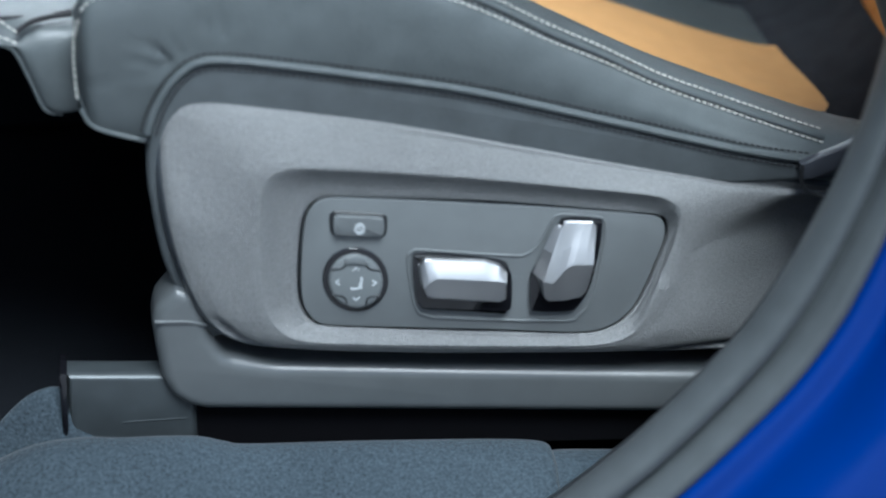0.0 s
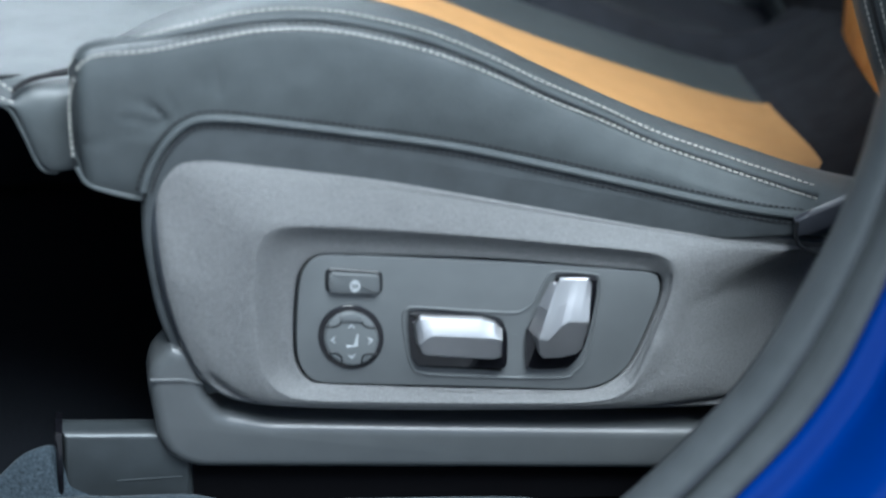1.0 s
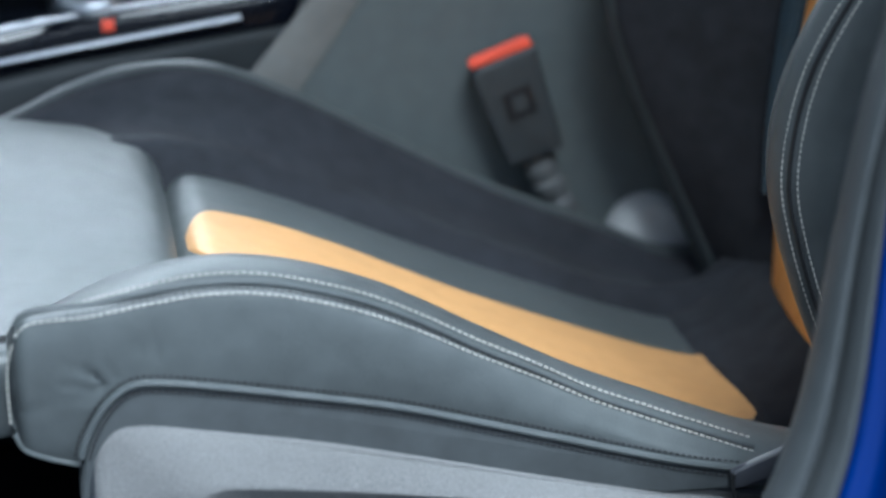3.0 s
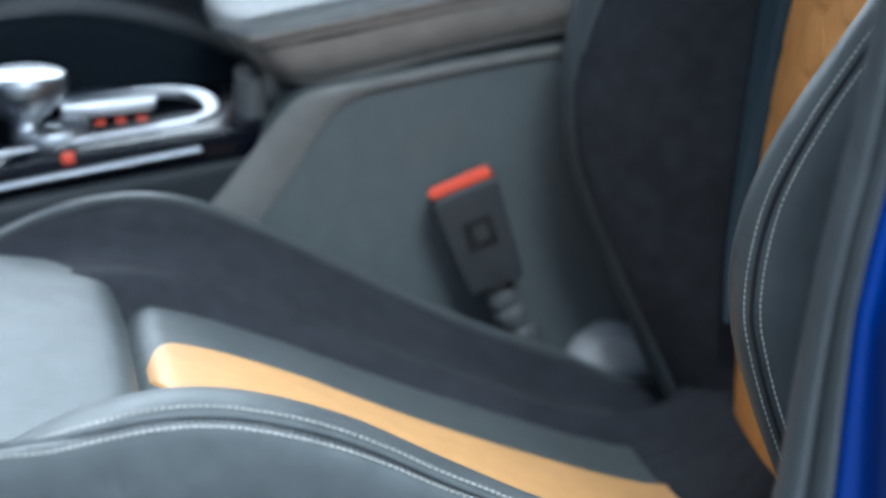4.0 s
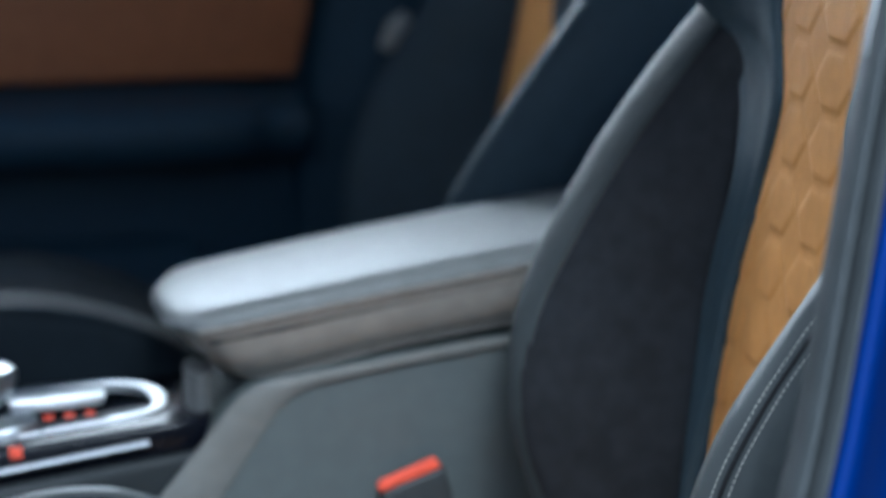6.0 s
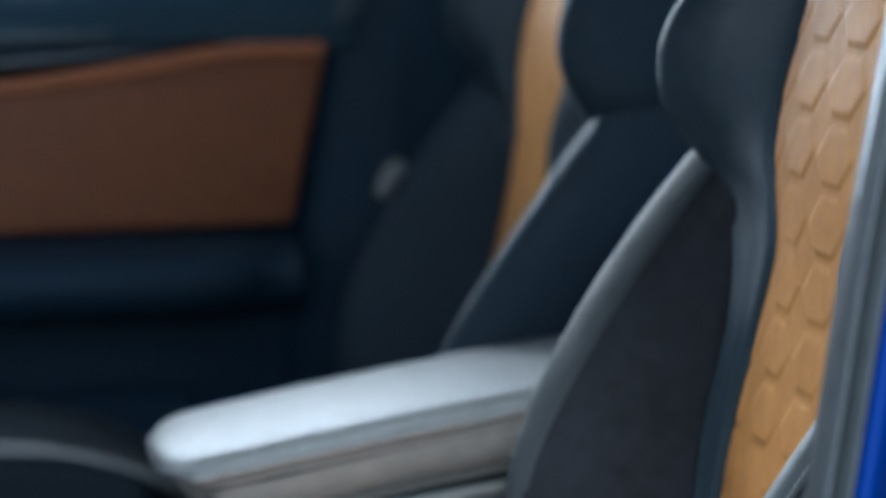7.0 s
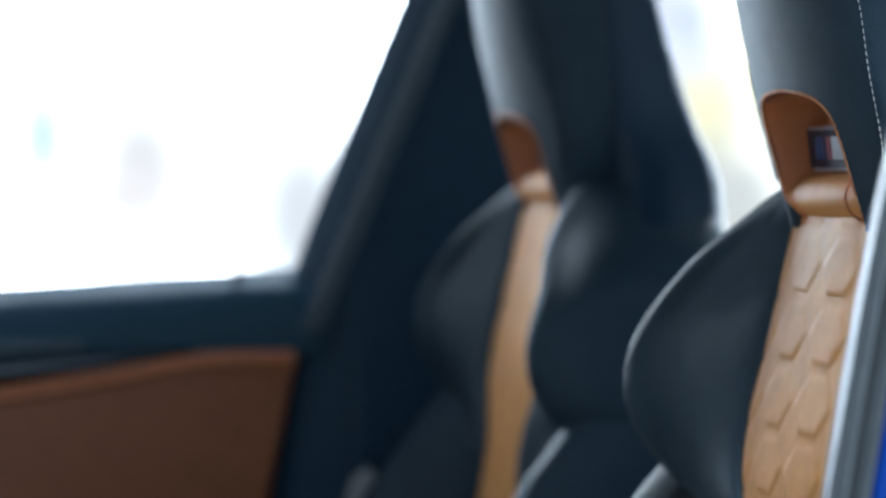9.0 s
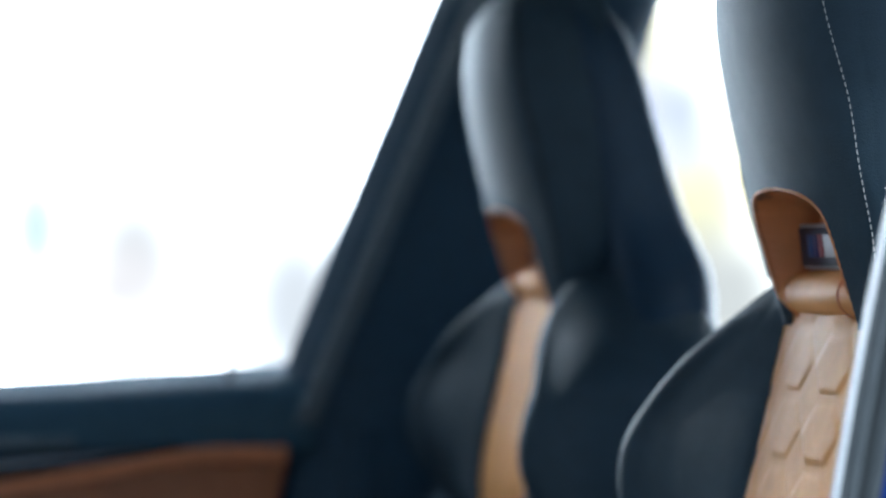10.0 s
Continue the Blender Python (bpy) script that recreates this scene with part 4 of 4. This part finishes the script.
# far side of the cabin
def far_door():
    d = Thing("door_1", (-0.1, 1.16, 0.36), "closed passenger door with cognac panel and dark trim", "car door", kind="structure")
    d.part("door_body", *box(-0.95, 0.33, 1.16, 1.24, 0.34, 1.10, 0.02), DARK, "dark door body")
    panel = [(-0.9, 0.899), (-0.5, 0.899), (0.215, 0.901), (0.222, 0.91), (0.258, 1.082), (0.254, 1.094), (0.155, 1.096), (0.08, 1.084), (-0.10, 1.060), (-0.5, 1.01), (-0.9, 0.96)]
    # panel colour is darker than the roll's, for the dimmer light below it
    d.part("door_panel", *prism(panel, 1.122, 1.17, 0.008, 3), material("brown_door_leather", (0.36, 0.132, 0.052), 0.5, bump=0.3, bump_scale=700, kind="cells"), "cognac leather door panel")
    lip = [(-0.9, 0.975), (-0.5, 1.02), (-0.10, 1.062), (0.08, 1.086), (0.155, 1.0975), (0.256, 1.0965)]
    # light on the upper edge is put into the roll's brighter colour
    d.part("panel_piping", *tube([(x, 1.117, z) for x, z in cr(lip, 60)], 0.010, 10), material("lit_roll_leather", (0.66, 0.24, 0.10), 0.5), "cognac leather roll")
    arm = [(1.17, 0.80), (1.06, 0.815), (1.03, 0.835), (1.025, 0.86), (1.04, 0.878), (1.08, 0.886), (1.17, 0.89)]
    d.part("door_armrest", *loft([[(x, y + (0.03 if x > 0.14 else 0), z) for y, z in arm] for x in (-0.9, -0.6, -0.2, 0.1, 0.18, 0.22)], 30, 40), DARK, "dark door armrest")
    d.part("door_pocket", *loft([[(x, y, z) for y, z in ((1.17, 0.40), (1.09, 0.42), (1.06, 0.50), (1.07, 0.60), (1.11, 0.68), (1.17, 0.70))] for x in (-0.9, -0.5, -0.05, 0.05, 0.10)], 30, 40), DARK, "dark door pocket")
    top = [(1.22, 1.09), (1.13, 1.095), (1.115, 1.12), (1.12, 1.15), (1.14, 1.172), (1.17, 1.185), (1.22, 1.189)]
    d.part("door_sill", *loft([[(x, y, z + (x - 0.27) * 0.045) for y, z in top] for x in (-0.95, -0.6, -0.2, 0.1, 0.29)], 30, 40), material("door_top_trim", (0.045, 0.088, 0.120), 0.7, spec=0.3, bump=0.3, bump_scale=900), "blue-grey upper door trim")
    d.part("handle_recess", *prism([(-0.9, 1.06), (-0.3, 1.085), (0.0, 1.105), (0.13, 1.112), (0.15, 1.106), (0.0, 1.090), (-0.3, 1.064), (-0.9, 1.03)], 1.108, 1.14, 0.005, 2), GLOSS, "gloss black handle strip")
    d.part("handle", *tube(cr([(-0.32, 1.10, 1.088), (-0.2, 1.092, 1.108), (-0.1, 1.092, 1.116), (0.02, 1.10, 1.118)], 30), 0.007, 10), material("handle_metal", (0.09, 0.12, 0.14), 0.5, metal=0.3), "dull metal door handle")
    d.part("lock_pin", *tube([(0.20, 1.165, 1.175), (0.20, 1.165, 1.195), (0.20, 1.165, 1.21)], 0.004, 10), BLACK, "black lock pin")
    return d


far_door()


def far_pillar():
    p = Thing("pillar_far", (0.35, 1.15, 0.36), "dark trimmed centre pillar with a seat belt", "pillar", kind="structure")
    rings = []
    for z, a, b in ((0.36, 0.20, 0.45), (0.60, 0.215, 0.46), (0.80, 0.217, 0.47), (0.936, 0.237, 0.48), (1.09, 0.257, 0.51), (1.187, 0.274, 0.54), (1.30, 0.319, 0.60), (1.40, 0.360, 0.635), (1.50, 0.403, 0.674), (1.62, 0.454, 0.716), (1.72, 0.497, 0.752)):
        rings.append([(a, 1.185, z), (a + 0.002, 1.155, z), (a + 0.018, 1.135, z), (a + 0.06, 1.118, z), (0.5 * (a + b), 1.11, z), (b - 0.05, 1.118, z), (b - 0.012, 1.14, z), (b, 1.16, z), (b, 1.2, z), (0.5 * (a + b), 1.21, z)])
    p.part("pillar_trim", *loft(rings, 40, 48), DARK, "dark plastic pillar trim")
    p.part("belt_slot", *prism([(0.262, 1.13), (0.290, 1.13), (0.313, 1.189), (0.466, 1.544), (0.536, 1.705), (0.509, 1.705), (0.440, 1.544), (0.287, 1.189)], 1.098, 1.11, 0.004, 2), material("belt_webbing", (0.10, 0.125, 0.145), 0.8, bump=0.4, bump_scale=600), "dark belt webbing")
    return p


far_pillar()
tongue = Thing("belt_tongue", (0.325, 1.06, 0.95), "metal belt tongue hanging beside the far pillar", "belt tongue")
tongue.part("plate", *prism([(0.308, 0.935), (0.322, 0.930), (0.345, 0.965), (0.335, 0.975), (0.318, 0.962)], 1.085, 1.10, 0.003, 2), material("tongue_metal", (0.55, 0.52, 0.48), 0.5, metal=0.3))
tongue.part("webbing", *prism([(0.300, 0.75), (0.330, 0.75), (0.352, 1.12), (0.330, 1.12), (0.318, 0.96)], 1.101, 1.112, 0.002, 2), DARK)

# rest of the body shell around the cabin
structure("ceiling", *box(-0.68, 1.5, -0.34, 1.16, 1.70, 1.76, 0.02), HEADLINER, "pale headliner")
structure("dashboard", *prism([(-0.95, 0.35), (-0.72, 0.35), (-0.66, 0.70), (-0.60, 0.85), (-0.62, 0.98), (-0.72, 1.02), (-0.95, 1.02)], -0.34, 1.15, 0.03, 3), DARK, "dark dashboard")
structure("cowl_side", *box(-1.0, -0.58, -0.47, -0.35, 0.30, 1.05, 0.02), DARK, "dark cowl side beside the footwell")
# out-of-view panel for the open door, added to hold off low sky light
structure("door_near", *box(-0.76, -0.68, -1.50, -0.50, 0.30, 1.06, 0.03), DARK, "dark trim of the open front door")
structure("wall_rear", *box(1.30, 1.36, -0.40, 1.2, 0.34, 1.15, 0.02), DARK, "dark rear seat backs")
structure("rear_door_far", *box(0.45, 1.30, 1.16, 1.24, 0.34, 1.16, 0.02), DARK, "dark rear door trim")
structure("roof_rail_far", *box(-0.68, 1.4, 1.14, 1.22, 1.69, 1.76, 0.02), DARK, "dark roof rail")
structure("rear_side_near", *box(0.60, 1.36, -0.42, -0.36, 0.34, 1.12, 0.02), DARK, "dark rear door inside")


# ---- centre console and what stands on it ----
def centre_console():
    c = Thing("centre_console", (0.1, 0.40, 0.35), "dark grey centre console with chrome selector surround", "console")
    side = [(-0.10, 0.36), (0.75, 0.36), (0.75, 0.82), (0.5, 0.815), (0.25, 0.792), (0.10, 0.775), (0.075, 0.770), (0.058, 0.766), (0.042, 0.757), (0.0, 0.705), (-0.05, 0.645), (-0.10, 0.635)]
    v, f = prism(even(side, 200, True), 0.300, 0.56, 0.006, 3)
    c.part("body", v, f, CONSOLE, "grey grained console side")
    upper = even(cr([(-0.09, 0.615), (-0.04, 0.667), (0.0, 0.715), (0.030, 0.752), (0.046, 0.766), (0.066, 0.773), (0.10, 0.777), (0.25, 0.798), (0.5, 0.822)], 200), 120)
    lower = even(cr([(-0.03, 0.60), (-0.005, 0.640), (0.03, 0.690), (0.062, 0.738), (0.078, 0.755), (0.095, 0.7635), (0.12, 0.7695), (0.25, 0.789), (0.5, 0.812)], 200), 120)
    strip = [[(a[0], 0.302, a[1]), (a[0], 0.2975, a[1] - 0.001), (0.7 * a[0] + 0.3 * b[0], 0.2955, 0.7 * a[1] + 0.3 * b[1]), (0.3 * a[0] + 0.7 * b[0], 0.2955, 0.3 * a[1] + 0.7 * b[1]), (b[0], 0.2985, b[1]), (b[0], 0.304, b[1])] for a, b in zip(upper, lower)]
    c.part("edge_band", *loft(strip), material("console_band", (0.19, 0.19, 0.18), 0.45, bump=0.2, bump_scale=1200), "lighter grey edge band")
    # front of the console side, painted near-black for the shade below the seat
    c.part("footwell_side", *prism([(-0.62, 0.36), (-0.102, 0.36), (-0.102, 0.633), (-0.62, 0.60)], 0.302, 0.55, 0.006, 3), material("shaded_footwell_carpet", (0.004, 0.006, 0.009), 0.95, bump=0.6, bump_scale=400, spec=0.1), "dark footwell side")
    c.part("lower_trim", *prism([(-0.62, 0.60), (-0.102, 0.634), (-0.045, 0.648), (0.0, 0.703), (0.008, 0.714), (-0.17, 0.691), (-0.3, 0.667), (-0.62, 0.61)], 0.306, 0.50, 0.004, 2), BUCKLE, "dark grey trim below the selector deck")
    # selector deck
    deck = [(-0.62, 0.645), (-0.30, 0.695), (-0.165, 0.722), (-0.02, 0.738), (0.018, 0.742), (0.010, 0.713), (-0.17, 0.690), (-0.3, 0.665), (-0.62, 0.60)]
    c.part("deck", *prism(deck, 0.315, 0.54, 0.006, 3), PIANO, "gloss black selector deck")
    c.part("deck_trim", *tube([(-0.60, 0.312, 0.630), (-0.30, 0.312, 0.684), (-0.168, 0.312, 0.7043), (-0.034, 0.312, 0.7234)], 0.0032, 8), CHROME, "satin chrome trim line")
    fr = cr([(-0.30, 0.350, 0.700), (-0.166, 0.348, 0.7200), (-0.06, 0.348, 0.7335), (-0.030, 0.352, 0.7372), (-0.019, 0.368, 0.7395), (-0.022, 0.392, 0.7435), (-0.040, 0.407, 0.7462), (-0.07, 0.410, 0.7470), (-0.165, 0.41, 0.7420), (-0.30, 0.41, 0.725)], 90)
    across = np.gradient(fr, axis=0)
    across = np.stack([-across[:, 1], across[:, 0], 0 * across[:, 0]], 1) / np.linalg.norm(across[:, :2], axis=1)[:, None]
    half = 0.0042 + 0.0055 * np.clip(np.arange(90) / 45 - 0.65, 0, 1)
    band = [[p + q * h * u + np.array([0, 0, v]) for u, v in ((-1, -0.003), (-1, 0.0015), (-0.8, 0.0028), (0.8, 0.0028), (1, 0.0015), (1, -0.003))] for p, q, h in zip(fr, across, half)]
    c.part("selector_frame", *loft(band), CHROME, "chrome frame round the selector")
    c.part("selector_plinth", *prism([(-0.30, 0.66), (-0.03, 0.71), (-0.022, 0.731), (-0.165, 0.716), (-0.30, 0.695)], 0.347, 0.42, 0.004, 2), PIANO)
    c.part("selector_button", *prism([(-0.142, 0.739), (-0.066, 0.743), (-0.064, 0.752), (-0.142, 0.748)], 0.360, 0.384, 0.005, 3), CHROME, "bright selector bar")
    rings = []
    for z, r in ((0.70, 0.010), (0.735, 0.012), (0.743, 0.019), (0.758, 0.030), (0.770, 0.033), (0.777, 0.030), (0.780, 0.016)):
        rings.append([(-0.172 + 1.15 * r * math.cos(a), 0.375 + r * math.sin(a), z) for a in np.linspace(0, 2 * math.pi, 20, endpoint=False)])
    knob = c.part("selector_knob", *loft(rings, 24), CHROME, "chrome selector knob")
    foot = [[(-0.150 + 0.033 * r * math.cos(a), 0.368 + 0.026 * r * math.sin(a), z + 0.10 * 0.033 * r * math.cos(a)) for a in np.linspace(0, 2 * math.pi, 28, endpoint=False)] for z, r in ((0.722, 1.0), (0.729, 1.0), (0.7315, 0.94), (0.733, 0.6))]
    c.part("selector_foot", *loft(foot), CHROME, "bright oval foot of the knob", under=knob)
    for k, x in enumerate((-0.115, -0.098, -0.081)):
        c.part("mark", *box(x, x + 0.008, 0.356, 0.359, 0.7350 + k * 0.001, 0.7385 + k * 0.001, 0.0005), RED, "red marking")
    c.part("warning_mark", *box(-0.145, -0.135, 0.3125, 0.318, 0.7165, 0.7255, 0.001), RED, "red marking")
    # small grey stub added where a pale highlight dot shows
    c.part("highlight_stub", *loft([[(0.012 + 0.012 * math.cos(a), 0.36 + 0.03 * math.sin(a), z) for a in np.linspace(0, 6.28, 16, endpoint=False)] for z in (0.735, 0.765, 0.772)]), TRIM, "grey latch button")
    # rear wall of the stowage bay and far tray
    c.part("bay", *prism([(-0.45, 0.68), (-0.28, 0.775), (-0.15, 0.805), (-0.05, 0.79), (0.03, 0.75), (0.06, 0.70), (-0.45, 0.60)], 0.46, 0.55, 0.02, 3, n=80), material("flank_vinyl", (0.008, 0.014, 0.020), 0.7, spec=0.2, bump=0.3, bump_scale=900), "dark padded console flank")
    return c


centre_console()


def armrest():
    a = Thing("armrest", (0.2, 0.40, 0.77), "grey leather armrest lid with a side seam", "armrest")
    for nm, zt, zb, mat, pin in (("lid", 0.0, -0.012, material("grey_armrest_leather", (0.215, 0.222, 0.220), 0.45, bump=0.2, bump_scale=900, kind="cells"), 0.0), ("base", -0.010, -0.067, material("armrest_side", (0.34, 0.31, 0.275), 0.5, bump=0.2, bump_scale=900, kind="cells"), 0.002)):
        rings = []
        for x, ny, fy, dz in ((-0.017, 0.375, 0.44, -0.010), (-0.013, 0.350, 0.465, -0.006), (-0.001, 0.325, 0.485, -0.002), (0.022, 0.312, 0.498, 0.0), (0.10, 0.308, 0.502, 0), (0.2, 0.307, 0.503, 0), (0.33, 0.307, 0.503, 0), (0.5, 0.307, 0.503, 0)):
            z = 0.8235 + 0.185 * x - 0.08 * x * x
            t, b = z + zt + dz, z + zb - (dz if nm == "base" else 0) * -0.5
            if nm == "base":
                b += 0.012 * smooth_step(0.05, -0.024, x)
                rings.append([(x, ny + pin, t), (x, ny - 0.002, t - 0.010), (x, ny + 0.004, 0.5 * (t + b) - 0.004), (x, ny + 0.016, b + 0.008), (x, ny + 0.035, b), (x, fy - 0.03, b), (x, fy - 0.01, b + 0.01), (x, fy, 0.5 * (t + b)), (x, fy - pin, t), (x, 0.5 * (ny + fy), t)])
            else:
                rings.append([(x, ny + 0.006, b), (x, ny - 0.001, b + 0.004), (x, ny + 0.004, t - 0.001), (x, ny + 0.02, t + 0.0045), (x, 0.5 * (ny + fy), t + 0.008), (x, fy - 0.02, t + 0.0045), (x, fy - 0.004, t - 0.001), (x, fy + 0.001, b + 0.004), (x, fy - 0.006, b), (x, 0.5 * (ny + fy), b)])
        v, f = loft(rings, 60, 60)
        if nm == "base":
            # the nose is undercut
            v[:, 0] += 0.95 * np.clip(0.815 - v[:, 2], 0, 0.06) * np.clip((0.16 - v[:, 0]) / 0.18, 0, 1)
            a.part("side_seam", *tube([(x, 0.3065 + 0.004 * smooth_step(0.08, 0.02, x), 0.8235 + 0.185 * x - 0.08 * x * x - 0.0235) for x in np.linspace(0.016, 0.48, 40)], 0.0013, 6), THREAD_DARK)
        a.part(nm, v, f, mat, "pale-lit smooth leather lid" if nm == "lid" else "grey leather-clad base")
    return a


armrest()


def buckle():
    b = Thing("belt_buckle", (0.235, 0.285, 0.54), "black belt buckle with red release on a stalk", "belt buckle")
    o = np.array([(0.1475, 0.680), (0.1530, 0.6850), (0.1960, 0.7005), (0.2005, 0.6960), (0.2060, 0.676), (0.2215, 0.622), (0.2190, 0.6130), (0.1850, 0.6020), (0.1765, 0.6060), (0.1500, 0.668)])
    body = b.part("body", *prism(even(crc(o, 200), 80, True), 0.262, 0.290, 0.003, 3), BUCKLE, "black plastic buckle body")
    b.part("release", *prism([(0.1440, 0.6880), (0.1465, 0.6925), (0.1890, 0.7090), (0.1930, 0.7085), (0.1968, 0.7015), (0.1465, 0.6835)], 0.264, 0.273, 0.0020, 2), RED, "red release button")
    b.part("emblem", *prism([(0.170, 0.662), (0.194, 0.671), (0.202, 0.646), (0.178, 0.637)], 0.2612, 0.266, 0.0008, 1), BLACK, under=body)
    b.part("emblem_mark", *prism([(0.179, 0.659), (0.190, 0.663), (0.1935, 0.6505), (0.1825, 0.647)], 0.2606, 0.265, 0.0004, 1), BUCKLE, under=body)
    path = cr([(0.200, 0.279, 0.610), (0.214, 0.279, 0.58), (0.234, 0.281, 0.540), (0.248, 0.285, 0.49)], 61)
    rings = []
    for k, p in enumerate(path):
        r = 0.0125 - 0.00004 * k + (0.0016 if k % 10 < 6 else -0.0008)
        rings.append([(p[0] + r * math.cos(a), p[1] + 0.8 * r * math.sin(a), p[2] + 0.42 * r * math.cos(a)) for a in np.linspace(0, 2 * math.pi, 14, endpoint=False)])
    b.part("stalk", *loft(rings), material("stalk_rubber", (0.085, 0.09, 0.092), 0.55), "ribbed grey stalk sleeve")
    return b


buckle()
hinge = Thing("hinge_cover", (0.311, 0.29, 0.493), "pale grey plastic recliner hinge cover beside the seat", "hinge cover")
hinge.part("cover", *loft([[(0.304 + r * math.cos(a) * 1.04, y, 0.523 + r * math.sin(a)) for a in np.linspace(0, 6.28, 20, endpoint=False)] for y, r in ((0.31, 0.034), (0.280, 0.034), (0.272, 0.029), (0.268, 0.016))]), material("hinge_plastic", (0.52, 0.53, 0.52), 0.5))

car_seat("black leather sports seat with tan insets and power switches", 1, 0.0, 1)
car_seat("black leather sports seat with tan quilted centre beside the console", -1, 0.76, 0)


# ---- beyond the far windows ----
def backdrop_mat():
    """Glowing hazy distance with a few pale, out-of-focus forms in it, dimmer than the haze round them."""
    m = bpy.data.materials.new("glowing_distance")
    m.use_nodes = True
    nt = m.node_tree
    b = nt.nodes["Principled BSDF"]
    co = nt.nodes.new("ShaderNodeTexCoord")
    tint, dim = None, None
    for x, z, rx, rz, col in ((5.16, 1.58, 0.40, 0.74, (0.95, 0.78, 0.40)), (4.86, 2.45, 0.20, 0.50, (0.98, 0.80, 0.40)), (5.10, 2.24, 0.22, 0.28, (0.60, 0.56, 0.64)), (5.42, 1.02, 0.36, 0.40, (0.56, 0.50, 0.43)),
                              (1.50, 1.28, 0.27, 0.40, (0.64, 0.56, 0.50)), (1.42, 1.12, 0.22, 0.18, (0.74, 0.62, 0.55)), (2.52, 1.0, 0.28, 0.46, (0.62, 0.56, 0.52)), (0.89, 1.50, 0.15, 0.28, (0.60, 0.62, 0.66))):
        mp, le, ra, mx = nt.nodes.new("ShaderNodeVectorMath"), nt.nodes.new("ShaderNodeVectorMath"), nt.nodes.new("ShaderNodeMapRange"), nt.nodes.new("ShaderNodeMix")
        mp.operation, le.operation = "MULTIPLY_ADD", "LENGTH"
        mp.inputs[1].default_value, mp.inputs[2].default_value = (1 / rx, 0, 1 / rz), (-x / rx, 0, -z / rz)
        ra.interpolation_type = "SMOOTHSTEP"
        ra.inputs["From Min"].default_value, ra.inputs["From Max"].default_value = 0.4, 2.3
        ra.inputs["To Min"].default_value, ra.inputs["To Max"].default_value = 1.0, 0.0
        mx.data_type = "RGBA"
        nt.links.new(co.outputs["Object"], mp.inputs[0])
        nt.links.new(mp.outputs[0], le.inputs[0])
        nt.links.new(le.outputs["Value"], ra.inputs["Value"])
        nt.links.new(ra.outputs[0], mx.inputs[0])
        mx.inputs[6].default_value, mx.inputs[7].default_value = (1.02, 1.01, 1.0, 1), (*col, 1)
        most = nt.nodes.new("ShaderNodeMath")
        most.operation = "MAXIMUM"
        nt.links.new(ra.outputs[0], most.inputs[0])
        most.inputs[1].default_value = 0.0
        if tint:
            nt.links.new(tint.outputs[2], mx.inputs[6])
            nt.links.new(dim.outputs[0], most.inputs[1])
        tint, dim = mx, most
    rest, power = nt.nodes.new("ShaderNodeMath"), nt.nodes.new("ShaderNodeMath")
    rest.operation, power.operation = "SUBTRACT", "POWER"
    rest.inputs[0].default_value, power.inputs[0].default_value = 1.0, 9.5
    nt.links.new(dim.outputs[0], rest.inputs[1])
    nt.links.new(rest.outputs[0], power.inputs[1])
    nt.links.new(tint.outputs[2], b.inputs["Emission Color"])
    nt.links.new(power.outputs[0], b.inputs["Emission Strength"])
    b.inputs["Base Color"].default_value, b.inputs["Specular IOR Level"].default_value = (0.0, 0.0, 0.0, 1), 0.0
    return m


# an emissive wall stands in for the daylit distance and lights the cabin
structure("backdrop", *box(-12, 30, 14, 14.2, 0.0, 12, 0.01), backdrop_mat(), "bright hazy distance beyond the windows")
